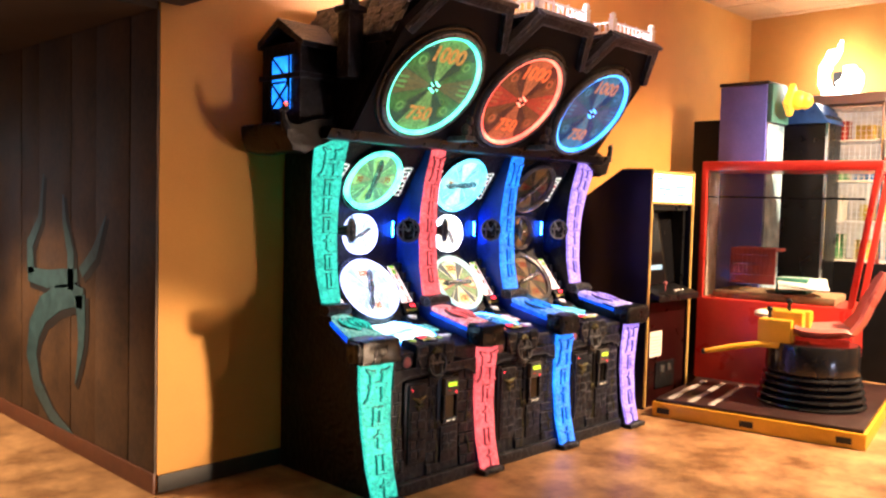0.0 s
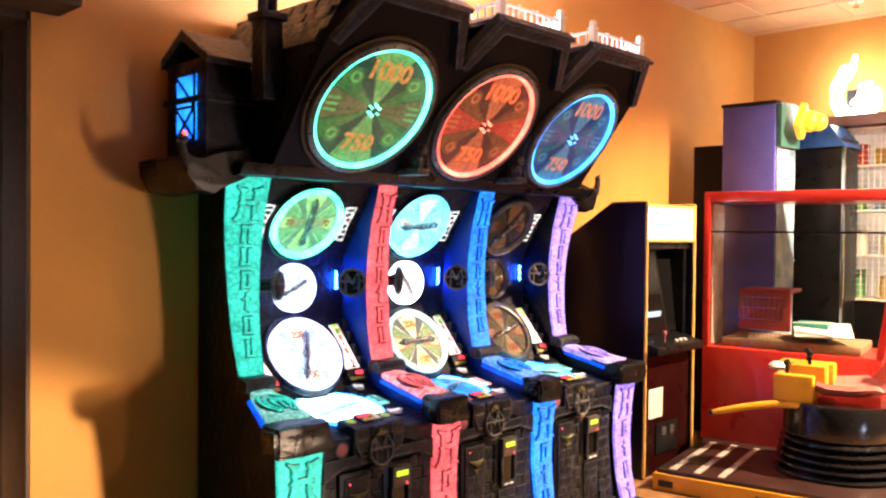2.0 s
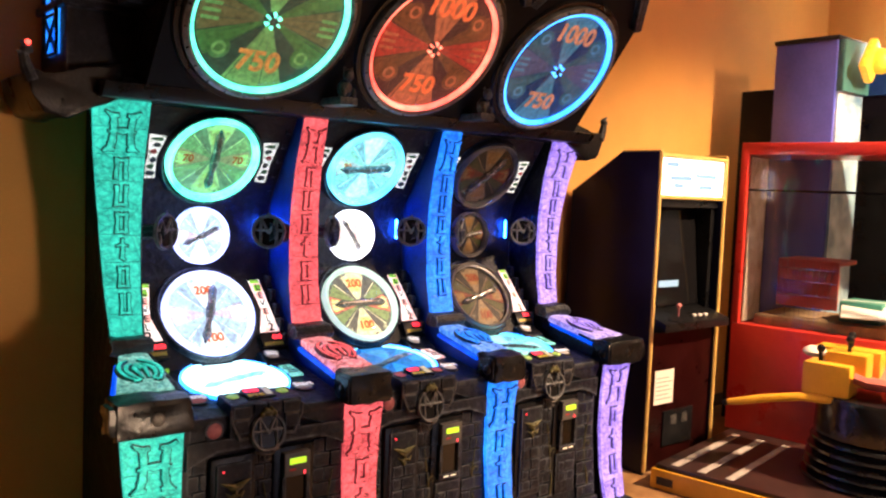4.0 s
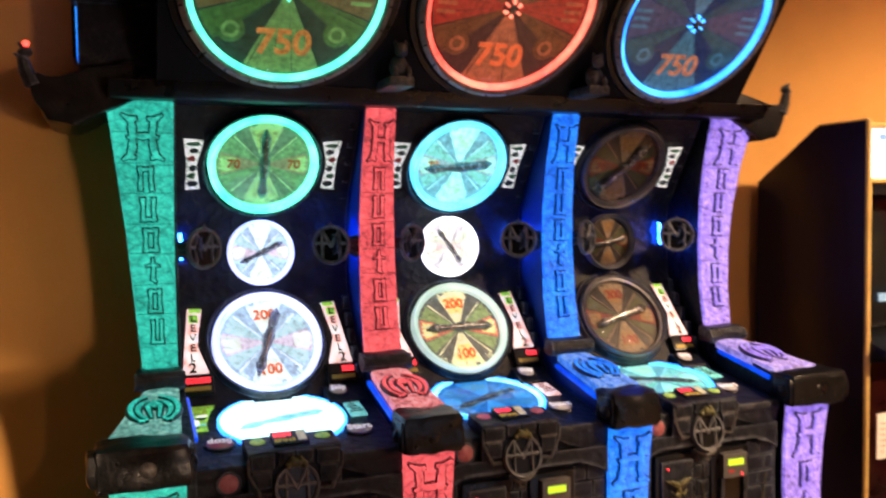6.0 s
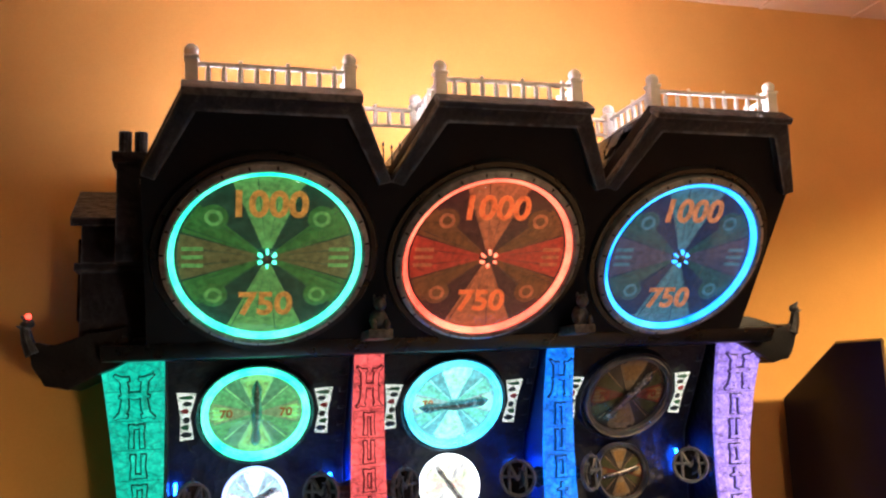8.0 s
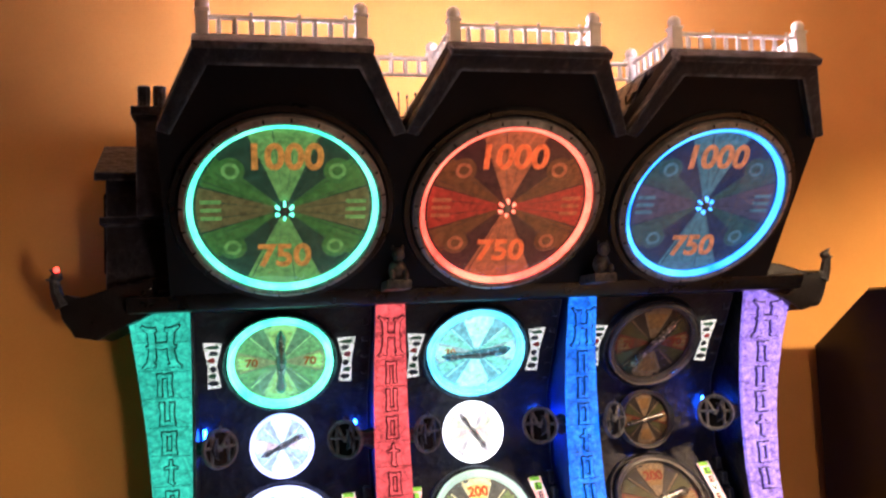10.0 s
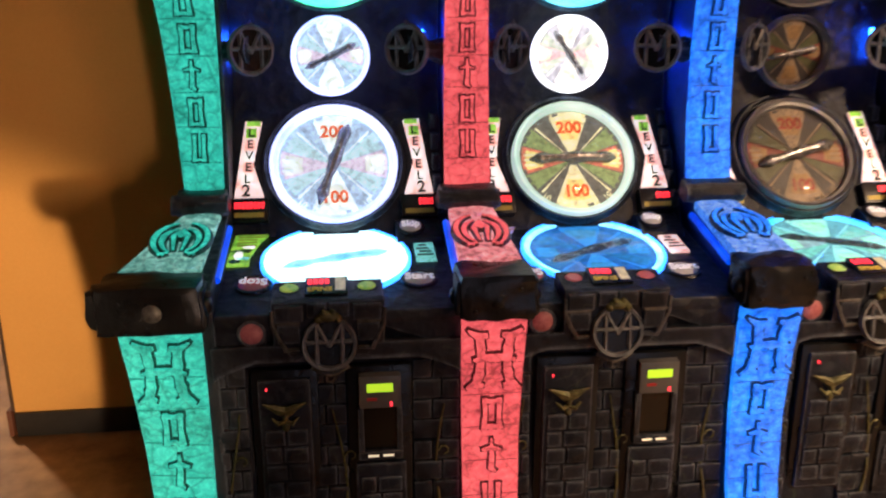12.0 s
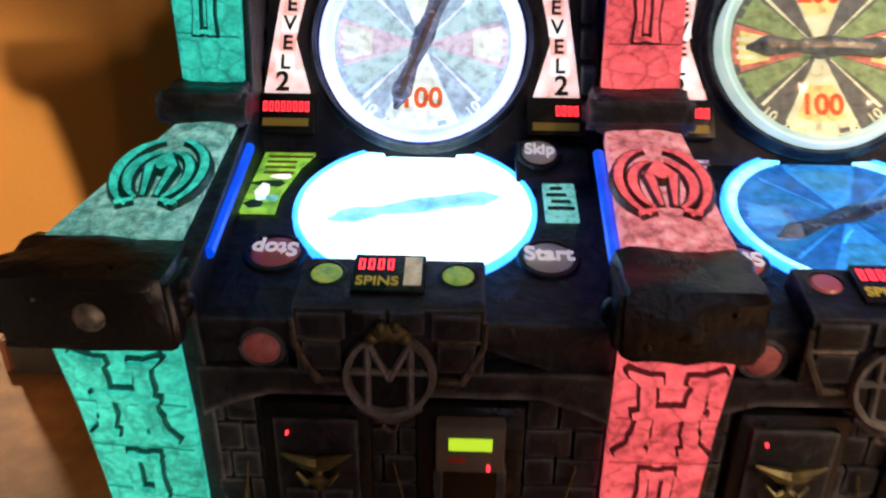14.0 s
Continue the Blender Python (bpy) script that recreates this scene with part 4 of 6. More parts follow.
for i, x in enumerate(SX):
    x -= 0.012
    up, low = facing((x, 6.222, 1.765), 32), facing((x, 6.232, 1.075), -35)
    # frames round the wheels
    for q, r in ((up, 0.214), (low, 0.216)):
        part("wheel_surround", put(lathe([(r, 0.0), (r, 0.03), (r + 0.008, 0.034), (r + 0.018, 0.0)], 48, True), q), STONE2, machine)
    for s in (-1, 1):
        # upper cards
        o = [(s * 0.226, 0.10), (s * 0.298, 0.105), (s * 0.285, 0.0), (s * 0.288, -0.105), (s * 0.236, -0.10), (s * 0.25, 0.0)]
        sc = part("side_card", put(prism_z([(u * 0.98, v) for u, v in o], 0.012, 0.02), up), CARD_M, machine, "lit paper card with small symbols")
        for k, (du, v, hw, hv, ink) in enumerate(((0.262, 0.088, 0.026, 0.008, "green"), (0.258, 0.06, 0.016, 0.010, "dark"), (0.268, 0.028, 0.014, 0.011, "red"), (0.262, -0.012, 0.012, 0.013, "dark"), (0.268, -0.045, 0.015, 0.011, "green"), (0.262, -0.078, 0.02, 0.012, "dark"))):
            part("symbol", put(prism_z([(s * du * 0.98 + hw * math.cos(t * 1.047) * (1 + 0.25 * (t % 2)), v + hv * math.sin(t * 1.047) * (1 + 0.3 * ((t + k) % 2))) for t in range(6)], 0.0202, 0.0212), up), SYMBOL[ink], sc)
        # lower cards with the level written down them
        o = [(s * 0.232, 0.15), (s * 0.285, 0.155), (s * 0.318, -0.115), (s * 0.225, -0.115), (s * 0.26, 0.0)]
        card = part("level_card", put(prism_z(o, 0.012, 0.02), low), CARD_W, machine, "back-lit card with the word level and a 2")
        for k, ch in enumerate("LEVEL2"):
            writing(ch, 0.042 if ch != "2" else 0.056, low @ pose(s * (0.266 + 0.003 * k), 0.110 - 0.041 * k, 0.0222), INK, "letter", card, bold=0.025)
            if k < 5:
                part("letter_plate", put(box(s * (0.266 + 0.003 * k) - 0.017, s * (0.266 + 0.003 * k) + 0.017, 0.093 - 0.041 * k, 0.127 - 0.041 * k, 0.0202, 0.0214), low), (CARD_G if k == 0 else PLATE_R if k % 2 else PLATE_W), card)
        part("card_cap", put(box(s * 0.258 - 0.022, s * 0.258 + 0.022, 0.135, 0.152, 0.0205, 0.0225), low), CARD_G, card)
        # digit displays
        disp = part("score_display", put(box(s * 0.27 - 0.058, s * 0.27 + 0.058, -0.198, -0.122, 0.0, 0.03, 0.004), low), BLACK, machine, "small black score display with red digits")
        bm = bmesh.new()
        for k in range(8 if s < 0 else 4):
            xo = s * 0.27 - 0.046 + 0.012 * k + (0.0 if s < 0 else 0.046)
            for seg in ((0, 0.008, 0.0, 0.0025), (0, 0.008, 0.018, 0.0205), (0, 0.0022, 0.001, 0.02), (0.006, 0.008, 0.001, 0.02)):
                join(bm, put(box(xo + seg[0], xo + seg[1], -0.158 + seg[2], -0.158 + seg[3], 0.0302, 0.0315), low))
        part("digit_row", bm, LEDR, disp)
        part("word_bar", put(box(s * 0.27 - 0.046, s * 0.27 + 0.046, -0.188, -0.172, 0.0302, 0.0312), low), YELLOW_INK, disp)
        # medallions in front of the small wheel
        q = facing((x + s * 0.236, 6.12, 1.45), 0) @ pose(0, 0, 0, 0, -s * 33, 0)
        md = emblem(q, 0.077, machine)
        part("bracket", join(tube([q @ Vector((0, 0, -0.002)), q @ Vector((s * 0.02, 0, -0.03)), (x + s * 0.315, 6.17, 1.445), (x + s * 0.352, 6.19, 1.44)], [0.045, 0.03, 0.03, 0.045], 8), ball((x + s * 0.29, 6.155, 1.445), 0.03)), STONE2, md)
        # ribbed masonry between the boards
        for k in range(5):
            part("stone_rib", box(x + s * 0.335 - 0.014, x + s * 0.335 + 0.012, 6.11 + 0.045 * k, 6.15 + 0.045 * k, 0.93 + 0.062 * k, 0.985 + 0.062 * k, 0.006), STONE2, machine)
            part("stone_rib", box(x + s * 0.335 - 0.014, x + s * 0.335 + 0.012, 6.13 + 0.045 * k, 6.17 + 0.045 * k, 1.89 - 0.066 * k, 1.945 - 0.066 * k, 0.006), STONE2, machine)
    # counter boards and buttons
    part("rules_card", put(prism_z([(-0.315, 0.27), (-0.205, 0.27), (-0.235, 0.20), (-0.258, 0.10), (-0.258, 0.04), (-0.325, 0.04)], 0.002, 0.008), counter_pose(x, 5.86)), (CARD_G, CARD_P, CARD_T)[i], machine, "back-lit printed rules card")
    bm = bmesh.new()
    for k in range(5):
        join(bm, put(box(-0.305, -0.245 + 0.03 * (k < 2), 0.25 - 0.02 * k, 0.258 - 0.02 * k, 0.0082, 0.009), counter_pose(x, 5.86)))
    part("word_bars", bm, YELLOW_INK, machine)
    for k, (du, dv, a, b2) in enumerate(((-0.285, 0.135, 0.03, 0.010), (-0.292, 0.105, 0.012, 0.028), (-0.278, 0.085, 0.020, 0.009), (-0.30, 0.065, 0.016, 0.012), (-0.265, 0.16, 0.018, 0.008))):
        part("symbol", put(prism_z([(du + a * math.cos(t * 1.047) * (1 + 0.4 * (t % 2)), dv + b2 * math.sin(t * 1.047) * (1 + 0.3 * ((t + k) % 2))) for t in range(6)], 0.0082, 0.009), counter_pose(x, 5.86)), (SYMBOL["green"], PLATE_W, CARD_T)[k % 3], machine)
    tk = part("ticket_card", put(box(0.24, 0.302, 0.03, 0.172, 0.002, 0.01, 0.003), counter_pose(x, 5.86)), (CARD_T, CARD_W, CARD_T)[i], machine, "small lit teal card")
    bm = bmesh.new()
    for k in range(5):
        join(bm, put(box(0.246 + 0.008 * (k % 2), 0.272 + 0.006 * k, 0.15 - 0.022 * k, 0.16 - 0.022 * k, 0.0102, 0.0112), counter_pose(x, 5.86)))
    part("word_bars", bm, INK, tk)
    for nm, bx, by, r, cap, text, turn in (("stop_button", -0.234, 5.785, 0.047, BTN_PINK, "Stop", 180), ("start_button", 0.238, 5.785, 0.047, BTN_CLEAR, "Start", 0), ("skip_button", 0.236, 6.066, 0.038, BTN_CLEAR, "Skip", 0)):
        q = counter_pose(x + bx, by, 0.001) if text != "Skip" else pose(x + bx, by, 0.902, 22, 0, 0)
        b = button(q, r, cap, BLACK, machine, nm, "round push button lettered " + text)
        writing(text, r * 1.1, q @ pose(0, 0, 0.0125, 0, 0, turn), BTN_WORD, "letters", b, squash=0.85, bold=0.02)
    part("rear_ledge", prism_x([(6.0, 0.84), (6.012, 0.876), (6.104, 0.914), (6.118, 0.90), (6.118, 0.84)], x + 0.19, x + 0.332, 0.005), STONE, machine, "raised masonry ledge under a button")
    cx = x - 0.022  # the console sits a little off the dial's middle
    for s in (-1, 1):
        button(pose(cx + s * 0.106, 5.682, 0.8365, 9.4, 0, 0), 0.030, (BTN_GREEN, BTN_PINK, BTN_GREEN)[i], BLACK, machine, "wager_button", "small round lit button")
    q = pose(cx - 0.004, 5.668, 0.835, 12, 0, 0)
    sp = part("spins_display", put(box(-0.058, 0.058, -0.036, 0.052, 0, 0.014, 0.003), q), BLACK, machine, "small display lettered SPINS")
    bm = bmesh.new()
    for k in range(4):
        for seg in ((0, 0.010, 0.0, 0.003), (0, 0.010, 0.022, 0.025), (0, 0.003, 0.001, 0.024), (0.007, 0.010, 0.001, 0.024)):
            join(bm, put(box(-0.05 + 0.0155 * k + seg[0], -0.05 + 0.0155 * k + seg[1], 0.014 + seg[2], 0.014 + seg[3], 0.0142, 0.0152), q))
    part("digit_row", bm, LEDR, sp)
    writing("SPINS", 0.028, q @ pose(-0.018, -0.014, 0.0148), YELLOW_LIT, "letters", sp, bold=0.02)
    part("key_plate", put(box(0.024, 0.052, -0.022, 0.044, 0.0142, 0.016), q), KEY, sp)
    # front crest console
    con = part("crest_console", join(prism_x([(5.602, 0.70), (5.598, 0.828), (5.612, 0.832), (5.725, 0.847), (5.735, 0.80), (5.66, 0.70)], cx - 0.15, cx + 0.15, 0.007), prism_y([(cx - 0.15, 0.74), (cx + 0.15, 0.74), (cx + 0.105, 0.665), (cx - 0.105, 0.665)], 5.604, 5.67, 0.006)), STONE, machine, "stepped masonry console")
    for bx0, bx1, bz0, bz1 in ((-0.142, -0.066, 0.775, 0.822), (0.066, 0.142, 0.775, 0.822), (-0.136, -0.076, 0.715, 0.768), (0.076, 0.136, 0.715, 0.768), (-0.056, -0.004, 0.785, 0.826), (0.002, 0.056, 0.785, 0.826)):
        part("block", box(cx + bx0, cx + bx1, 5.590, 5.606, bz0, bz1, 0.005), STONE, con)
    for s in (-1, 1):
        part("trim", tube([(cx + s * 0.15, 5.594, 0.81), (cx + s * 0.148, 5.594, 0.765), (cx + s * 0.115, 5.594, 0.695), (cx + s * 0.078, 5.594, 0.697)], [0.005, 0.006, 0.008, 0.005], 6), GREY, con)
        part("trim", tube([(cx + s * 0.148, 5.594, 0.772), (cx + s * 0.075, 5.594, 0.772)], 0.004, 6), GREY, con)
    em = emblem(facing((cx, 5.590, 0.711), -8), 0.076, machine, "crest", "round iron crest with a tuft and a hook")
    part("tuft", join(ball((cx, 5.588, 0.79), 0.02, 1.6, 0.6, 0.8), ball((cx - 0.026, 5.588, 0.782), 0.012), ball((cx + 0.026, 5.588, 0.782), 0.012), ball((cx - 0.012, 5.586, 0.802), 0.009), ball((cx + 0.012, 5.586, 0.802), 0.009)), BRASS, em)
    part("hook", tube([(cx - 0.05, 5.597, 0.643), (cx - 0.024, 5.588, 0.63), (cx, 5.584, 0.624), (cx + 0.024, 5.588, 0.63), (cx + 0.05, 5.597, 0.643)], 0.008, 8), GREY, em)
    part("ring_hook", tube([(cx + 0.012 * math.cos(t), 5.586, 0.612 + 0.012 * math.sin(t)) for t in (1.6, 2.6, 3.6, 4.6, 5.6, 6.6)], 0.004, 6), GREY, em)
    # sloping fascia blocks either side of the console
    part("fascia_block", prism_y([(x + 0.15, 0.785), (x + 0.336, 0.785), (x + 0.336, 0.665), (x + 0.12, 0.745)], 5.618, 5.66, 0.006), STONE, machine, "slanted masonry block under the counter")
    part("fascia_block", prism_y([(x - 0.336, 0.785), (x - 0.19, 0.785), (x - 0.19, 0.69), (x - 0.336, 0.68)], 5.622, 5.66, 0.006), STONE, machine, "masonry block round the push button")
    button(facing((x - 0.228, 5.619, 0.738), 0), 0.033, BTN_RED, STONE2, machine, "collect_button", "round red push button in a worn bezel")
    # arched recess with coin door and note reader
    part("lintel", prism_y([(x - 0.338, 0.705), (x + 0.338, 0.705), (x + 0.338, 0.60), (x + 0.29, 0.638), (x + 0.22, 0.662), (x - 0.22, 0.662), (x - 0.29, 0.638), (x - 0.338, 0.60)], 5.605, 5.68, 0.006), STONE, machine, "arched masonry lintel")
    for s, nm, lab in ((-1, "coin_door", "dark coin door with a brass mask"), (1, "reader_bay", "dark door bay for the note reader")):
        xc = x + s * 0.135 - (0.015 if s < 0 else 0.025)
        dr = part(nm, box(xc - 0.094, xc + 0.094, 5.612, 5.65, 0.14 if s < 0 else 0.10, 0.632, 0.02), BLACK, machine, lab)
        part("door_leaf", box(xc - 0.072, xc + 0.072, 5.600, 5.63, 0.16 if s < 0 else 0.12, 0.607 if s < 0 else 0.335, 0.008), STONE, dr)
        for k in range(5):
            z = 0.19 + 0.055 * k
            if s < 0 or z < 0.3:
                for h2 in (-1, 1):
                    off = 0.012 * (k % 2)
                    part("block", box(xc + (-0.058 if h2 < 0 else 0.004 - off), xc + (-0.004 - off if h2 < 0 else 0.058), 5.594, 5.605, z, z + 0.047, 0.004), STONE, dr)
    xc = x - 0.15
    bm = ball((xc, 5.598, 0.512), 0.02, 1.2, 0.6, 0.8)
    for s in (-1, 1):
        join(bm, tube([(xc, 5.595, 0.515), (xc + s * 0.025, 5.59, 0.527), (xc + s * 0.06, 5.592, 0.540)], [0.014, 0.011, 0.002], 6))
        join(bm, tube([(xc, 5.592, 0.488), (xc + s * 0.02, 5.586, 0.481), (xc + s * 0.036, 5.592, 0.498)], [0.007, 0.007, 0.003], 6))
        join(bm, ball((xc + s * 0.02, 5.588, 0.516), 0.007, 1.3, 0.7, 0.7))
    part("brass_mask", join(bm, ball((xc, 5.592, 0.50), 0.011, 0.9, 0.9, 1.2), ball((xc, 5.595, 0.470), 0.012, 1, 0.6, 1.4)), BRASS, machine, "brass mask relief")
    part("lamp", box(xc - 0.049, xc - 0.045, 5.594, 5.602, 0.578, 0.584), LEDR, machine, "tiny red light")
    xr = x + 0.11
    rd = part("note_reader", box(xr - 0.058, xr + 0.058, 5.583, 5.63, 0.515, 0.612, 0.006), surface("grey_reader_%d" % i, (0.06, 0.06, 0.062), (0.11, 0.11, 0.11), 0.45), machine, "grey note reader with a green display")
    part("lamp", box(xr + 0.028, xr + 0.034, 5.580, 5.585, 0.522, 0.534), LEDR, rd, "tiny red light")
    for b4 in ((-0.062, 0.062, 0.35, 0.378), (-0.062, -0.046, 0.379, 0.514), (0.046, 0.062, 0.379, 0.514)):
        part("frame_bar", box(xr + b4[0], xr + b4[1], 5.59, 5.63, b4[2], b4[3], 0.004), STONE2, rd)
    part("mouth", box(xr - 0.046, xr + 0.046, 5.604, 5.63, 0.378, 0.515), plain("black_mouth_%d" % i, (0.004, 0.004, 0.004), 0.2), rd)
    part("display", box(xr - 0.036, xr + 0.036, 5.580, 5.585, 0.566, 0.590), LEDG, rd, "green lit display")
    part("red_mark", box(xr - 0.036, xr - 0.008, 5.5808, 5.585, 0.540, 0.548), plain("red_mark_%d" % i, (0.4, 0.02, 0.02)), rd)
    part("guide_light", join(box(xr - 0.036, xr - 0.006, 5.588, 5.592, 0.362, 0.368), box(xr + 0.006, xr + 0.036, 5.588, 5.592, 0.362, 0.368)), plain("pale_light_%d" % i, (0.8, 0.7, 0.45), 0.4, 0, 0.8), rd)
    # moulded masonry on the rest of the front
    wallp = part("masonry_bed", box(x - 0.337, x + 0.337, 5.655, 5.70, 0.06, 0.66), STONE2, machine, "moulded stone wall with green vines")
    for k in range(9):
        z = 0.075 + 0.063 * k
        for c0, c1 in ((-0.335, -0.255), (-0.075, 0.018), (0.205, 0.335)):
            mid = (c0 + c1) / 2 + (0.015 if k % 2 else -0.012)
            for a0, a1 in ((c0, mid - 0.002), (mid + 0.002, c1)):
                yy = lerp_on([(5.60, 0.03), (5.62, 0.2), (5.64, 0.42), (5.64, 0.66)], z + 0.03)
                part("block", box(x + a0, x + a1, yy - 0.012 - random.uniform(0, 0.006), yy + 0.012, z, z + 0.058, 0.004), STONE, wallp)
    for vx in (-0.295, -0.01, 0.29):
        pts = [(x + vx + 0.022 * math.sin(4.2 * k / 10 + vx * 9), 5.605 + 0.0 * k + (0.012 if 0.06 * k > 0.2 else -0.004), 0.07 + 0.048 * k) for k in range(10)]
        part("vine", tube(pts, [0.006 - 0.0004 * k for k in range(10)], 6), BRASS, machine, "moulded greenish vine")
        part("vine_curl", tube([(pts[6][0], pts[6][1] - 0.003, pts[6][2])] + [(pts[6][0] + 0.02 + 0.014 * math.cos(t), pts[6][1] - 0.004, pts[6][2] + 0.014 * math.sin(t)) for t in (3.1, 2.2, 1.3, 0.4, -0.5, -1.4)], 0.003, 5), BRASS, machine)
    part("plinth", box(x - 0.345, x + 0.345, 5.57, 5.66, 0.0, 0.075, 0.012), STONE2, machine)
for i, x in enumerate(PX):
    a = LOW_E[i][0]
    part("foot", join(box(a[0] - 0.012, a[1] + 0.012, 5.50, 5.62, 0.0, 0.035, 0.01), ball(((a[0] + a[1]) / 2, 5.52, 0.025), 0.04, 2.0, 1, 0.6)), STONE2, machine)
    for s, e in ((-1, LOW_E[i][2][0]), (1, LOW_E[i][2][1])):
        part("knob", join(ball((e + s * 0.018, 5.60, 0.83), 0.026, 0.7), ball((e - s * 0.03, 5.555, 0.80), 0.008), ball((e - s * 0.03, 5.555, 0.86), 0.008)), BLACK, machine)
    part("boss", ball(((LOW_E[i][2][0] + LOW_E[i][2][1]) / 2, 5.552, 0.83), 0.026, 1, 0.4, 1), BLACK if i else GREY, machine)

# ---- roof and canopy ----
SLATE = mesh_of(box(-0.043, 0.043, -0.036, 0.036, 0, 0.008, 0.002), "slate", STONE2)
for i, x in enumerate(SX):
    b = [(x - 0.40, 0.30), (x - 0.265, 0.59), (x + 0.265, 0.59), (x + 0.40, 0.30)]
    inner = [(x + 0.355, 0.285), (x + 0.235, 0.525), (x - 0.235, 0.525), (x - 0.355, 0.285)]
    part("fascia", lean_prism(b + inner, -0.004, 0.035, 0.006), STONE2, machine, "worn dark fascia board")
    part("fascia_cap", join(lean_prism([(x - 0.275, 0.575), (x + 0.275, 0.575), (x + 0.275, 0.60), (x - 0.275, 0.60)], -0.02, 0.05, 0.004)), GREY if i == 0 else STONE2, machine)
    part("roof_block", prism_y([(x - 0.397, 2.49), (x + 0.397, 2.49), (x + 0.397, 2.53), (x + 0.265, 2.755), (x - 0.265, 2.755), (x - 0.397, 2.53)], 5.60, 6.46, 0.006), STONE2, machine)
    part("roof_deck", box(x - 0.268, x + 0.268, 5.375, 6.46, 2.75, 2.775, 0.005), STONE2, machine)
    # rows of slates on both slopes
    for s in (-1, 1):
        d = Vector((s * 0.132, 0, -0.225))
        slope_m = Matrix(((0, s * 0.506, s * 0.862, 0), (1, 0, 0, 0), (0, -0.862, 0.506, 0), (0, 0, 0, 1)))
        for rrow in range(4):
            for k in range(9):
                p = Vector((x + s * 0.268, 5.62 + 0.093 * k + 0.045 * (rrow % 2), 2.757)) + d * (rrow / 4)
                ob = new("slate", SLATE)
                ob.parent = machine
                ob.matrix_basis = Matrix.Translation(p + d / 8) @ slope_m @ pose(0, 0, random.uniform(0, 0.003), random.uniform(-2, 2), 0, random.uniform(-2, 2))
    # wall round the wheel
    part("wheel_well", put(lathe([(0.352, -0.002), (0.36, 0.012), (0.378, 0.012), (0.385, -0.002)], 64, True), lean_pose(x)), BLACK, machine)

RAIL = surface("cream_painted_rail", (0.66, 0.62, 0.5), (0.82, 0.78, 0.68), 0.45, scale=20, bump=0.1)
DECKLIGHT = plain("deck_light", (0.92, 0.76, 0.95), 0.4, 0, 110.0)


def post(p):
    bm = box(p[0] - 0.019, p[0] + 0.019, p[1] - 0.019, p[1] + 0.019, p[2], p[2] + 0.09, 0.003)
    return join(bm, box(p[0] - 0.023, p[0] + 0.023, p[1] - 0.023, p[1] + 0.023, p[2] + 0.088, p[2] + 0.098, 0.002), ball((p[0], p[1], p[2] + 0.116), 0.023))


def balustrade(p, q, n, posts):
    v = Vector(q) - Vector(p)
    rail = part("balustrade", join(tube([Vector(p) + Vector((0, 0, 0.075)), Vector(q) + Vector((0, 0, 0.075))], 0.008, 6), tube([Vector(p) + Vector((0, 0, 0.014)), Vector(q) + Vector((0, 0, 0.014))], 0.006, 6)), RAIL, machine, "cream toy balustrade along the roof edge")
    for k in range(1, n):
        c = Vector(p) + v * k / n
        tall = 0.092 if k % 3 == 0 else 0.073
        part("baluster", tube([c + Vector((0, 0, 0.012)), c + Vector((0, 0, 0.045)), c + Vector((0, 0, tall))], [0.007, 0.009, 0.006], 6), RAIL, rail)
    for c in posts:
        part("post", post(c), RAIL, rail)


DZ = 2.775
for i, x in enumerate(SX):
    l, r = (x - 0.245, 5.395, DZ), (x + 0.245, 5.395, DZ)
    lb, rb = (x - 0.245, 5.74, DZ), (x + 0.245, 5.74, DZ)
    balustrade(l, r, 10, [l, r])
    balustrade(l, lb, 7, [lb])
    balustrade(r, rb, 7, [rb])
    if i < 2:
        nx = (SX[i + 1] - 0.245, 5.74, DZ)
        balustrade(rb, nx, 6, [])
        vx = (x + SX[i + 1]) / 2
        for k in range(7):
            fx = vx - 0.09 + 0.03 * k
            part("iron_spike", join(tube([(fx, 5.62, 2.52), (fx, 5.62, 2.66 + 0.01 * (k % 2))], 0.003, 5), ball((fx, 5.62, 2.672 + 0.01 * (k % 2)), 0.007, 0.7, 0.7, 1.6, 1)), BLACK, machine)
        part("spike_rail", tube([(vx - 0.10, 5.62, 2.60), (vx + 0.10, 5.62, 2.60)], 0.003, 5), BLACK, machine)
        # crouching stone figure between the wheels
        q = Vector((vx + 0.004, 5.80, 2.08))
        bm = ball(q + Vector((0, 0.01, 0.0)), 0.035, 1, 0.9, 1.2)
        join(bm, ball(q + Vector((0, -0.02, 0.055)), 0.024, 1, 1, 1.1), ball(q + Vector((-0.018, -0.015, 0.078)), 0.008, 0.8, 0.8, 1.6), ball(q + Vector((0.018, -0.015, 0.078)), 0.008, 0.8, 0.8, 1.6), ball(q + Vector((-0.024, -0.025, -0.02)), 0.014, 0.8, 0.8, 1.6), ball(q + Vector((0.024, -0.025, -0.02)), 0.014, 0.8, 0.8, 1.6), box(q.x - 0.045, q.x + 0.045, q.y - 0.03, q.y + 0.2, q.z - 0.07, q.z - 0.035, 0.006))
        part("stone_figure", bm, GREY, machine, "small crouching stone figure on a ledge")
    part("deck_light", join(box(x - 0.2, x + 0.2, 5.50, 5.525, DZ + 0.001, DZ + 0.012), box(x - 0.22, x + 0.22, 6.05, 6.10, DZ + 0.001, DZ + 0.015)), DECKLIGHT, machine, "light bar lying on the roof deck")

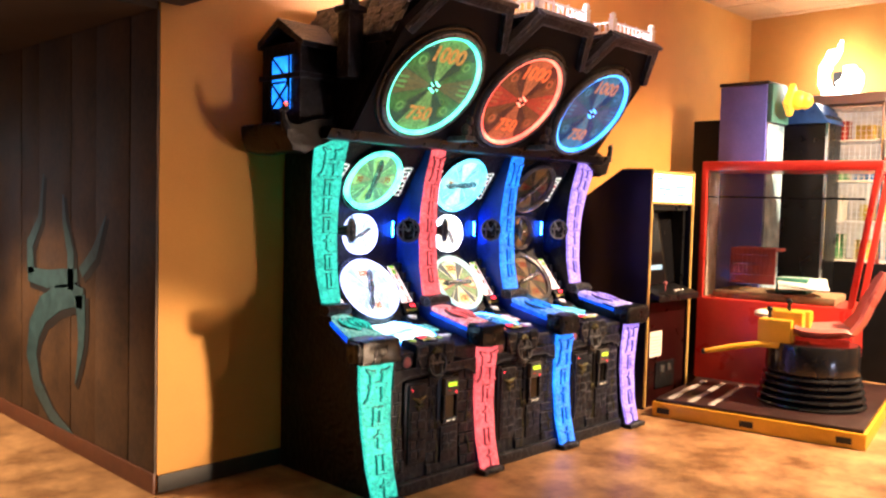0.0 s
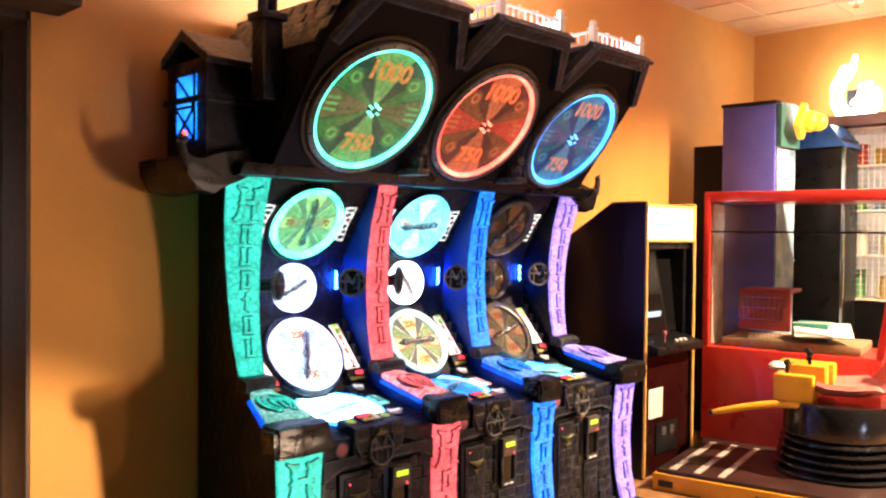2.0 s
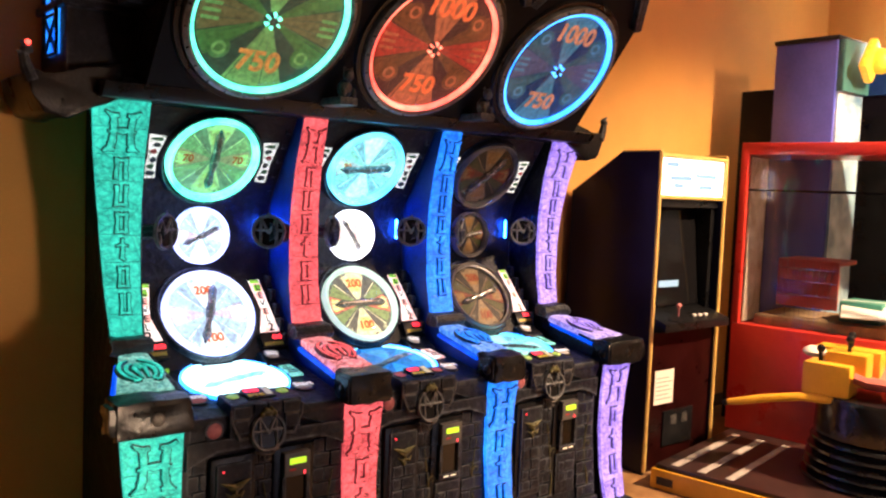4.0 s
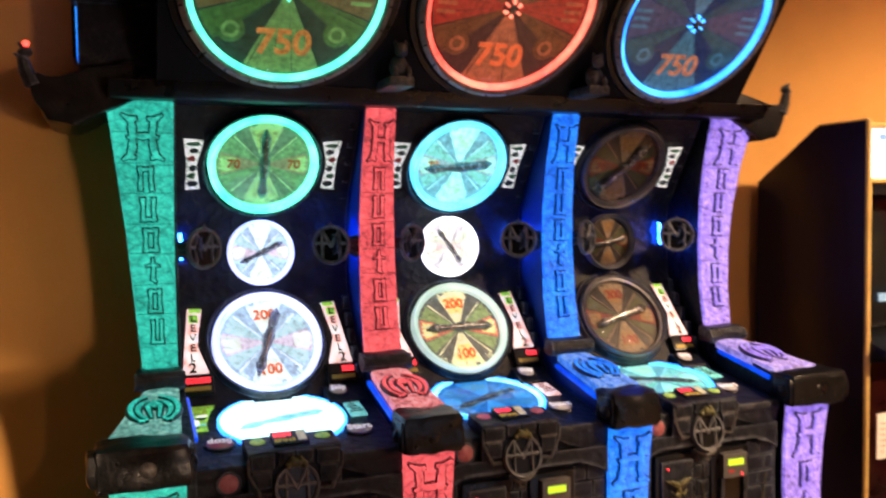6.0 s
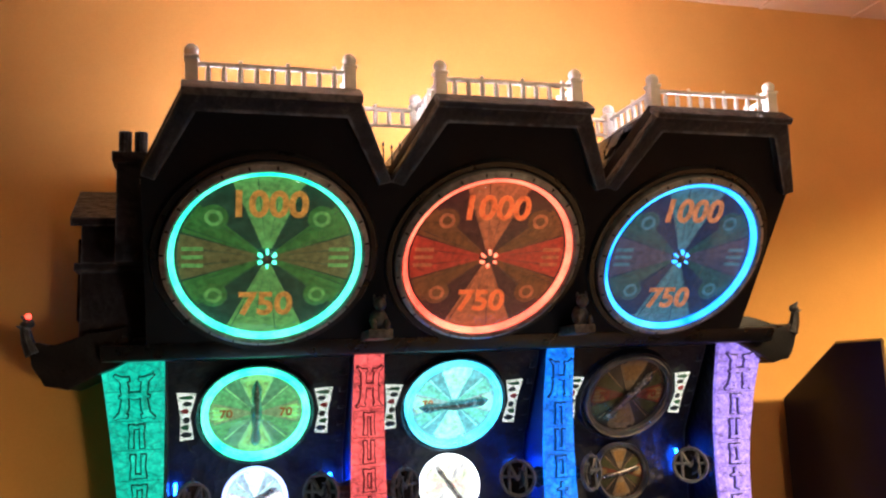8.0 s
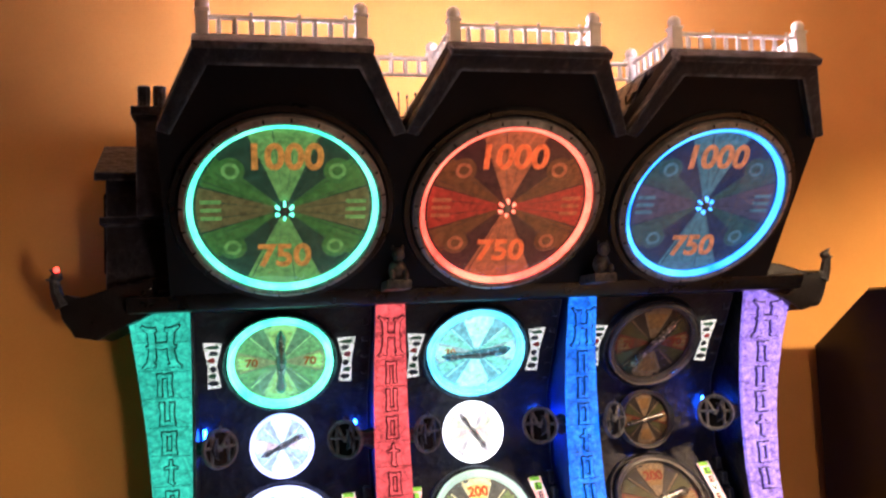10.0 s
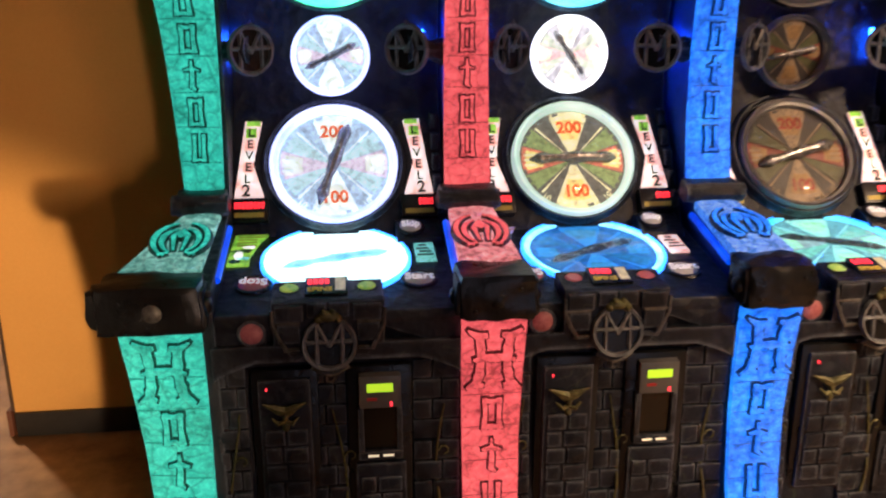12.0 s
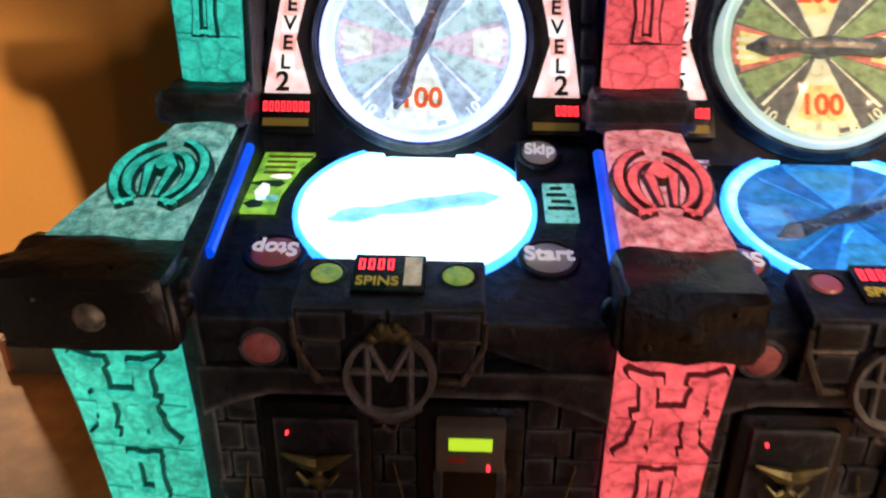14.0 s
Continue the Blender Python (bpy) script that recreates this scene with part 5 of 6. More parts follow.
# curved brackets and horns at both ends of the cornice
SIDE_O = [(2.30, 1.975), (2.10, 1.875), (2.02, 1.885), (1.985, 1.96), (1.965, 2.03), (2.00, 2.045), (2.06, 2.02), (2.20, 2.075), (2.30, 2.10)]
for s, o in ((-1, SIDE_O), (1, mirror(SIDE_O))):
    part("end_bracket", rough(prism_y(o, 6.02, 6.46, 0.012), 0.012, 3, 14.0), BLACK, machine, "curved black cornice end")
    hx = o[4][0]
    pts = [(hx - s * 0.02, 6.03, 2.0), (hx + s * 0.0, 6.03, 2.05), (hx + s * 0.008, 6.03, 2.09), (hx - s * 0.005, 6.025, 2.115), (hx + s * 0.02, 6.02, 2.135)]
    part("horn", join(tube(pts, [0.026, 0.022, 0.018, 0.016, 0.004], 8), tube([pts[2], (hx + s * 0.035, 6.02, 2.10)], [0.012, 0.002], 6), ball((hx, 6.025, 2.105), 0.02, 1.2, 1, 0.8)), STONE2, machine, "horned gargoyle tip")
# chimney with two pots
part("chimney", join(box(2.26, 2.36, 5.86, 5.96, 2.30, 2.68, 0.006), box(2.245, 2.375, 5.845, 5.975, 2.655, 2.69, 0.005), tube([(2.285, 5.91, 2.69), (2.285, 5.91, 2.775)], 0.023, 10), tube([(2.338, 5.91, 2.69), (2.338, 5.91, 2.775)], 0.023, 10)), STONE2, machine, "toy chimney with two pots")
# oriel with a lit window on each end
for s in (-1,):
    def X(v):
        return v if s < 0 else 2 * 3.558 - v
    bay = part("oriel", join(box(X(2.12), X(2.40), 6.10, 6.47, 2.03, 2.50, 0.008), box(X(2.10), X(2.40), 6.08, 6.475, 2.30, 2.33, 0.006)), STONE2, machine, "small dark oriel with a lit window")
    part("oriel_roof", prism_x([(6.04, 2.49), (6.28, 2.64), (6.478, 2.52), (6.478, 2.48), (6.28, 2.59), (6.05, 2.46)], X(2.09), X(2.40)), STONE2, bay)
    if s < 0:
        part("lit_pane", box(2.111, 2.12, 6.19, 6.36, 2.13, 2.43), glow("blue_window", (0.0, 0.05, 0.55), (0.02, 0.35, 1.0), 1.6, 6), bay, "window glowing blue")
        for p, q in (((6.19, 2.13), (6.36, 2.13)), ((6.19, 2.43), (6.36, 2.43)), ((6.19, 2.13), (6.19, 2.43)), ((6.36, 2.13), (6.36, 2.43)), ((6.19, 2.28), (6.36, 2.28)), ((6.19, 2.13), (6.36, 2.28)), ((6.36, 2.13), (6.19, 2.28)), ((6.19, 2.28), (6.36, 2.43))):
            part("window_bar", tube([(2.107, *p), (2.107, *q)], 0.007, 5), BLACK, bay)
        part("red_lamp", ball((1.968, 6.018, 2.132), 0.011), plain("red_lamp", (1.0, 0.05, 0.03), 0.3, 0, 4.0), machine, "small red lamp")

# ---- upright cabinet ----
TMOLD = surface("yellow_edge_moulding", (0.5, 0.32, 0.08), (0.75, 0.52, 0.16), 0.4)
SIDE_BLUE = surface("blue_black_side_art", (0.002, 0.002, 0.005), (0.005, 0.005, 0.035), 0.35, scale=2.5, bump=0.05, spec=0.25)
SCREEN = plain("dark_screen", (0.006, 0.006, 0.007), 0.06)
MARQ = glow("lit_marquee", (0.75, 0.8, 0.85), (1.0, 0.98, 0.95), 2.2, 9)
cab = thing("arcade_cabinet", "black upright arcade cabinet with yellow edges and a lit marquee", "arcade cabinet")
A0, A1, AF = 5.325, 6.03, 5.77
prof = [(AF, 0.0), (AF, 1.945), (AF + 0.28, 1.945), (6.44, 1.695), (6.47, 0.0)]
for x0, x1 in ((A0, A0 + 0.022), (A1 - 0.022, A1)):
    part("side_board", prism_x(prof, x0, x1), SIDE_BLUE, cab)
    part("edge_moulding", join(tube([(x0 + 0.011, AF - 0.004, 0.02), (x0 + 0.011, AF - 0.004, 1.948)], 0.013, 8), tube([(x0 + 0.011, AF - 0.004, 1.948), (x0 + 0.011, AF + 0.28, 1.948)], 0.009, 6)), TMOLD, cab)
part("top_board", prism_x([(AF + 0.02, 1.92), (AF + 0.28, 1.93), (6.43, 1.68), (6.40, 1.66), (AF + 0.27, 1.90), (AF + 0.02, 1.90)], A0 + 0.022, A1 - 0.022), MATT, cab)
mq = part("marquee", box(A0 + 0.03, A1 - 0.03, AF + 0.005, AF + 0.03, 1.69, 1.91), MARQ, cab, "bright back-lit marquee")
bm = bmesh.new()
for k, (a, b, z) in enumerate(((0.12, 0.34, 1.78), (0.38, 0.60, 1.80), (0.16, 0.26, 1.735), (0.42, 0.56, 1.73), (0.08, 0.2, 1.86))):
    join(bm, box(A0 + a, A0 + b, AF + 0.002, AF + 0.0048, z, z + 0.03))
part("title_shapes", bm, plain("blue_print", (0.15, 0.3, 0.6), 0.5, 0, 0.5), mq)
part("marquee_trim", join(tube([(A0 + 0.02, AF, 1.68), (A1 - 0.02, AF, 1.68)], 0.013, 8), tube([(A0 + 0.02, AF, 1.925), (A1 - 0.02, AF, 1.925)], 0.013, 8)), TMOLD, cab)
part("screen_bezel", join(box(A0 + 0.022, A1 - 0.022, AF + 0.03, AF + 0.2, 1.62, 1.67), box(A0 + 0.022, A0 + 0.07, AF + 0.05, AF + 0.2, 0.98, 1.62), box(A1 - 0.07, A1 - 0.022, AF + 0.05, AF + 0.2, 0.98, 1.62)), BLACK, cab)
scr = part("screen", prism_x([(AF + 0.10, 1.0), (AF + 0.16, 1.62), (AF + 0.19, 1.62), (AF + 0.13, 1.0)], A0 + 0.06, A1 - 0.06), SCREEN, cab, "dark glossy screen")
part("screen_mark", box(A0 + 0.2, A0 + 0.4, AF + 0.10, AF + 0.104, 1.12, 1.16), plain("pale_text", (0.2, 0.35, 0.5), 0.5, 0, 0.5), scr)
cp = part("control_panel", prism_x([(AF - 0.10, 0.88), (AF - 0.10, 0.93), (AF + 0.13, 1.0), (AF + 0.13, 0.85)], A0 + 0.022, A1 - 0.022, 0.006), BLACK, cab)
part("joystick", join(tube([(A0 + 0.25, AF - 0.02, 0.945), (A0 + 0.25, AF - 0.02, 1.01)], 0.006, 8), ball((A0 + 0.25, AF - 0.02, 1.02), 0.018)), BTN_RED, cp)
for k in range(3):
    part("button", put(lathe([(0, 0.01), (0.012, 0.01), (0.014, 0), (0, 0)], 16), pose(A0 + 0.4 + 0.06 * k, AF - 0.03, 0.951, 17, 0, 0)), WHITE_INK, cp)
part("front_board", box(A0 + 0.022, A1 - 0.022, AF + 0.02, AF + 0.045, 0.0, 0.88), surface("dark_red_front", (0.006, 0.001, 0.001), (0.022, 0.003, 0.003), 0.3, spec=0.25), cab)
cd = part("coin_door", box(A0 + 0.2, A1 - 0.2, AF + 0.008, AF + 0.022, 0.14, 0.36, 0.004), BLACK, cab, "black steel coin door")
for k in (0.27, 0.38):
    part("coin_slot", box(A0 + k, A0 + k + 0.06, AF + 0.002, AF + 0.01, 0.27, 0.33, 0.004), GREY, cd)
nt = part("paper_note", box(A0 + 0.10, A0 + 0.29, AF + 0.014, AF + 0.018, 0.41, 0.62), plain("white_paper", (0.78, 0.72, 0.66), 0.7), cab, "white paper note taped to the front")
bm = bmesh.new()
for k in range(6):
    join(bm, box(A0 + 0.12, A0 + 0.27 - 0.03 * (k % 2), AF + 0.0125, AF + 0.0145, 0.44 + 0.026 * k, 0.446 + 0.026 * k))
part("text_bars", bm, plain("grey_print", (0.35, 0.33, 0.32), 0.7), nt)
part("back_board", box(A0 + 0.022, A1 - 0.022, 6.42, 6.45, 0.0, 1.68), MATT, cab)

# ---- digger game ----
RED = surface("red_enamel", (0.52, 0.028, 0.02), (0.66, 0.05, 0.03), 0.3, scale=4, bump=0.04, coat=0.3)
YEL = surface("yellow_enamel", (0.62, 0.32, 0.012), (0.80, 0.45, 0.03), 0.35, scale=5, bump=0.05)
DECK = surface("black_deck_rubber", (0.015, 0.009, 0.008), (0.05, 0.022, 0.02), 0.35, scale=6)
STRIPE = surface("worn_grip_tape", (0.25, 0.23, 0.22), (0.5, 0.47, 0.45), 0.6, scale=20)
VINYL = surface("black_bellows_vinyl", (0.006, 0.006, 0.007), (0.02, 0.02, 0.022), 0.18, scale=6, bump=0.2)
SEATM = surface("faded_red_seat", (0.42, 0.09, 0.075), (0.58, 0.17, 0.14), 0.3, scale=5)
PANE = clear_pane("case_glass", (0.93, 0.95, 0.94))
dig = thing("digger_game", "red and yellow ride-on digger game with a glass case", "arcade machine", at=pose(5.20, 5.615, 0, 0, 0, 10))
part("skirt", box(0.0, 1.9, -1.52, 0.0, 0.0, 0.115, 0.008), YEL, dig, "yellow steel platform skirt")
for v in (-0.09, -0.72, -1.38):
    part("lift_slot", box(-0.004, 0.01, v - 0.05, v + 0.05, 0.03, 0.075), plain("slot_black_%d" % int(-v * 100), (0.005, 0.005, 0.005)), dig)
part("deck", box(0.02, 1.88, -1.50, -0.02, 0.113, 0.14, 0.006), DECK, dig, "black rubber deck")
for k in range(3):
    part("grip_stripe", box(0.06, 0.98, -0.14 - 0.16 * k, -0.095 - 0.16 * k, 0.138, 0.1425), STRIPE, dig, "worn grey grip stripe")
# glass case: front towards the deck
U0, U1, V0, V1 = 1.10, 1.80, 0.02, -1.36
cs_ = part("case_base", box(U0, U1, V1 + 0.12, V0, 0.14, 0.86, 0.012), RED, dig, "red lower body of the case")
for k, (u, va, vb) in enumerate(((U0, V0, V0), (U1, V0, V0), (U0, V1 + 0.16, V1), (U1, V1 + 0.16, V1))):
    s = 0.04 if u == U0 else -0.04
    bmp = bmesh.new()
    a = [bmp.verts.new((u + p, va + q, 0.86)) for p, q in ((0, 0), (s, 0), (s, -0.05), (0, -0.05))]
    b = [bmp.verts.new((u + p, vb + q, 2.02)) for p, q in ((0, 0), (s, 0), (s, -0.05), (0, -0.05))]
    bmp.faces.new(a), bmp.faces.new(b)
    for j in range(4):
        bmp.faces.new((a[j], a[(j + 1) % 4], b[(j + 1) % 4], b[j]))
    bevel(bmp, bmp.edges, 0.006)
    part("case_post", bmp, RED, dig)
part("case_head", join(box(U0, U1, V1 - 0.05, V0, 1.98, 2.06, 0.01)), RED, dig, "red frame round the top of the case")
for p in ((U0 + 0.018, U0 + 0.022, V1 + 0.06, V0 - 0.05), ):
    g = part("glass_pane", box(p[0], p[1], p[2], p[3], 0.87, 1.98), PANE, dig, "clear glass side pane")
    g.visible_shadow = False
part("glass_rail", tube([(U0 + 0.03, V0 - 0.05, 1.75), (U0 + 0.03, V1 + 0.07, 1.75)], 0.008, 6), BLACK, dig)
bk = part("back_picture", box(U0 + 0.05, U0 + 0.34, V0 - 0.06, V0 - 0.05, 0.87, 1.97), surface("printed_desert_scene", (0.35, 0.22, 0.12), (0.9, 0.86, 0.78), 0.5, scale=7, bump=0.0, fine=20), dig, "printed picture behind the glass")
part("hopper", join(box(U0 + 0.14, U0 + 0.54, -0.60, -0.22, 1.28, 1.31, 0.004), box(U0 + 0.14, U0 + 0.16, -0.60, -0.22, 1.0, 1.3), box(U0 + 0.14, U0 + 0.54, -0.24, -0.22, 1.0, 1.3)), plain("dull_red_hopper", (0.35, 0.05, 0.04), 0.5), dig, "red hopper inside the case")
bm = bmesh.new()
for k in range(9):
    join(bm, tube([(U0 + 0.13, -0.24 - 0.042 * k, 1.29), (U0 + 0.15, -0.28 - 0.03 * k, 0.92)], 0.003, 5))
for z in (1.0, 1.08, 1.17, 1.25):
    join(bm, tube([(U0 + 0.13, -0.23, z), (U0 + 0.13, -0.60, z)], 0.003, 5))
part("wire_basket", bm, CHROME, dig, "wire basket hanging in the case")
part("sand_tray", box(U0 + 0.08, U1 - 0.06, -1.1, -0.1, 0.86, 0.93, 0.02), surface("sand", (0.2, 0.13, 0.07), (0.4, 0.28, 0.16), 0.9, scale=20), dig)
part("teal_box", box(U0 + 0.2, U0 + 0.5, -0.85, -0.6, 0.93, 1.06, 0.006), plain("teal_box", (0.05, 0.25, 0.2), 0.5), dig, "teal box inside the case")
part("white_panel", put(box(-0.16, 0.16, -0.2, 0.2, -0.006, 0.006, 0.004), pose(U0 + 0.2, -0.82, 1.02, 0, -14, 14)), plain("white_panel", (0.75, 0.78, 0.78), 0.4), dig, "pale tilted panel inside the case")
# seat on its bellows
bc = (0.70, -1.03)
bel = []
for k in range(5):
    z = 0.14 + 0.052 * k
    bel += [(0.385 - 0.008 * k, z), (0.405 - 0.010 * k, z + 0.014), (0.40 - 0.01 * k, z + 0.026), (0.355 - 0.008 * k, z + 0.044)]
bel += [(0.345, 0.40), (0.348, 0.42), (0.34, 0.60), (0.33, 0.62), (0, 0.62)]
part("bellows", put(lathe(bel, 44), pose(bc[0], bc[1], 0)), VINYL, dig, "glossy black ribbed bellows")
# bucket seat: side outline swept across its width, with raised flanks
bm = bmesh.new()
prof = [(0.26, 0.68), (0.20, 0.66), (0.06, 0.655), (-0.10, 0.67), (-0.20, 0.70), (-0.27, 0.80), (-0.33, 0.95), (-0.40, 1.10), (-0.44, 1.16)]
rows = []
for k, (v, z) in enumerate(prof):
    row = []
    wdt = 0.25 if k < 5 else 0.25 - 0.03 * (k - 4)
    for q in range(9):
        t = q / 4 - 1
        lift = 0.07 * abs(t) ** 3
        dv, dz = (0, lift) if k < 4 else (lift * 0.9, lift * 0.4)
        row.append(bm.verts.new((t * wdt, v + dv, z + dz)))
    rows.append(row)
for p, q in zip(rows, rows[1:]):
    for k in range(8):
        bm.faces.new((p[k], p[k + 1], q[k + 1], q[k]))
bmesh.ops.recalc_face_normals(bm, faces=bm.faces)
bmesh.ops.solidify(bm, geom=bm.faces[:], thickness=0.03)
part("seat", put(bm, pose(bc[0] + 0.02, bc[1] - 0.10, 0.0, 0, 0, 14)), SEATM, dig, "faded red moulded bucket seat")
ctl = part("control_box", join(box(0.42, 0.60, -0.92, -0.67, 0.62, 0.80, 0.015), box(0.50, 0.64, -0.98, -0.76, 0.68, 0.86, 0.015), box(0.80, 0.95, -0.98, -0.62, 0.66, 0.84, 0.015)), YEL, dig, "yellow control box with joysticks")
for u, v, z in ((0.50, -0.74, 0.80), (0.57, -0.87, 0.86), (0.88, -0.8, 0.84)):
    part("joystick", join(tube([(u, v, z), (u, v, z + 0.06)], 0.012, 8), ball((u, v, z + 0.07), 0.024)), BLACK, ctl)
part("lever", tube([(0.45, -0.86, 0.60), (0.40, -0.68, 0.60), (0.34, -0.50, 0.565), (0.30, -0.37, 0.53), (0.29, -0.31, 0.515)], [0.022, 0.024, 0.024, 0.022, 0.016], 10), YEL, dig, "yellow hand lever")
part("lever_tip", ball((0.288, -0.30, 0.512), 0.02), BLACK, dig)
part("headrest_pad", ball((0.80, -0.62, 0.80), 0.07, 1.2, 1, 0.5), plain("white_pad", (0.75, 0.7, 0.65), 0.4), dig)

# ---- machines by the end wall ----
PURPLE = surface("violet_side_panel", (0.05, 0.07, 0.40), (0.11, 0.13, 0.62), 0.4, scale=2)
PRINT = surface("blue_printed_front", (0.02, 0.12, 0.28), (0.62, 0.85, 0.95), 0.35, scale=6, bump=0.0, fine=16)
TEALD = surface("dark_teal_top", (0.02, 0.10, 0.10), (0.05, 0.2, 0.2), 0.4)
tow = thing("prize_tower", "tall violet and blue prize machine with a yellow block lamp", "arcade machine")
part("body", box(6.93, 7.33, 5.55, 6.0, 0.0, 2.80, 0.012), PURPLE, tow)
fr = part("printed_front", box(6.95, 7.31, 5.535, 5.551, 0.1, 2.45), PRINT, tow, "printed blue front panel")
part("head_panel", box(6.94, 7.32, 5.50, 5.552, 2.45, 2.80, 0.01), TEALD, tow)
part("top_cap", box(6.92, 7.34, 5.54, 6.01, 2.80, 2.83, 0.006), BLACK, tow)
YLAMP = glow("yellow_plastic_lamp", (0.75, 0.45, 0.02), (0.95, 0.68, 0.05), 0.4, 20)
part("yellow_block", join(put(box(-0.10, 0.10, -0.03, 0.03, -0.12, 0.12, 0.02), pose(7.10, 5.40, 2.66, 8, 30, 10)), ball((7.15, 5.36, 2.66), 0.09, 1.1, 1, 1), ball((7.17, 5.30, 2.65), 0.075)), YLAMP, tow, "glossy yellow lamp like a clump of dice")
part("back_box", box(7.0, 7.30, 6.0, 6.30, 0.0, 2.5, 0.01), MATT, tow)

blk = thing("game_cabinet", "black game cabinet with a blue top light", "arcade machine")
part("body", box(7.72, 8.15, 5.30, 5.85, 0.0, 2.58, 0.012), BLACK, blk)
part("blue_top", prism_x([(5.27, 2.50), (5.87, 2.50), (5.80, 2.70), (5.40, 2.70)], 7.70, 8.17, 0.01), surface("blue_top_panel", (0.01, 0.05, 0.22), (0.03, 0.12, 0.45), 0.3), blk, "blue plastic top")
part("chrome_trim", box(7.725, 7.75, 5.275, 5.30, 0.1, 2.5), CHROME, blk)

shw = thing("prize_showcase", "tall wire-shelved glass prize showcase with lit back", "showcase")
GLASSB = glow("pale_lit_back", (0.30, 0.26, 0.2), (0.62, 0.55, 0.42), 0.5, 4)
WIRE = plain("white_wire", (0.75, 0.74, 0.7), 0.35)
part("base", box(8.10, 8.62, 3.3, 5.62, 0.0, 1.15, 0.01), MATT, shw)
part("back", box(8.55, 8.60, 3.3, 5.62, 1.15, 2.75), GLASSB, shw, "pale lit back wall")
part("head", box(8.10, 8.62, 3.3, 5.62, 2.72, 2.82, 0.01), plain("grey_head", (0.45, 0.44, 0.42), 0.4, 0.3), shw)
for v in (3.31, 4.1, 4.9, 5.60):
    part("frame_post", box(8.10, 8.14, v - 0.02, v + 0.02, 1.15, 2.72, 0.005), CHROME, shw)
for z in (1.16, 1.55, 1.95, 2.35, 2.68):
    part("shelf", box(8.11, 8.55, 3.32, 5.60, z, z + 0.015), WIRE, shw)
bm = bmesh.new()
for k in range(44):
    join(bm, tube([(8.12, 3.36 + 0.05 * k, 1.16), (8.12, 3.36 + 0.05 * k, 2.7)], 0.004, 4))
for k in range(30):
    join(bm, tube([(8.118, 3.32, 1.2 + 0.05 * k), (8.118, 5.60, 1.2 + 0.05 * k)], 0.003, 4))
part("wire_grid", bm, WIRE, shw)
BOXM = [plain("prize_%d" % k, c, 0.5) for k, c in enumerate(((0.6, 0.05, 0.04), (0.05, 0.2, 0.55), (0.7, 0.55, 0.1), (0.1, 0.4, 0.15), (0.7, 0.7, 0.68)))]
for z in (1.175, 1.565, 1.965, 2.365):
    for k in range(8):
        v = 3.40 + 0.27 * k
        hh = random.uniform(0.12, 0.26)
        solid("prize_box", box(8.25, 8.42, v, v + random.uniform(0.1, 0.2), z, z + hh, 0.006), random.choice(BOXM), "small coloured prize box on a shelf", "box", "prizes in the showcase")
NEON = plain("white_neon", (1.0, 0.93, 0.75), 0.4, 0, 14.0)
neo = thing("neon_sign", "bright white looped neon sign above the showcase", "sign")
pts = [(8.40, 5.46 + 0.13 * math.sin(t * math.pi / 8), 3.06 + 0.21 * math.cos(t * math.pi / 8) + 0.02 * math.sin(t * 1.9)) for t in range(14)]
part("neon_tube", tube(pts, [0.052 + 0.012 * (k % 2) for k in range(14)], 8), NEON, neo)
part("neon_tube", tube([(8.37, 5.30 + 0.07 * math.sin(t * math.pi / 5), 2.98 + 0.11 * math.cos(t * math.pi / 5)) for t in range(10)], 0.042, 8), NEON, neo)
part("neon_tube", tube([(8.38, 5.50, 3.20), (8.38, 5.44, 3.30), (8.38, 5.42, 3.40)], [0.04, 0.03, 0.015], 8), NEON, neo)
part("neon_tube", tube([(8.38, 5.36, 2.84), (8.38, 5.40, 2.95), (8.38, 5.44, 2.98)], 0.03, 8), NEON, neo)
part("stand", box(8.46, 8.49, 5.38, 5.52, 2.82, 3.1), MATT, neo)

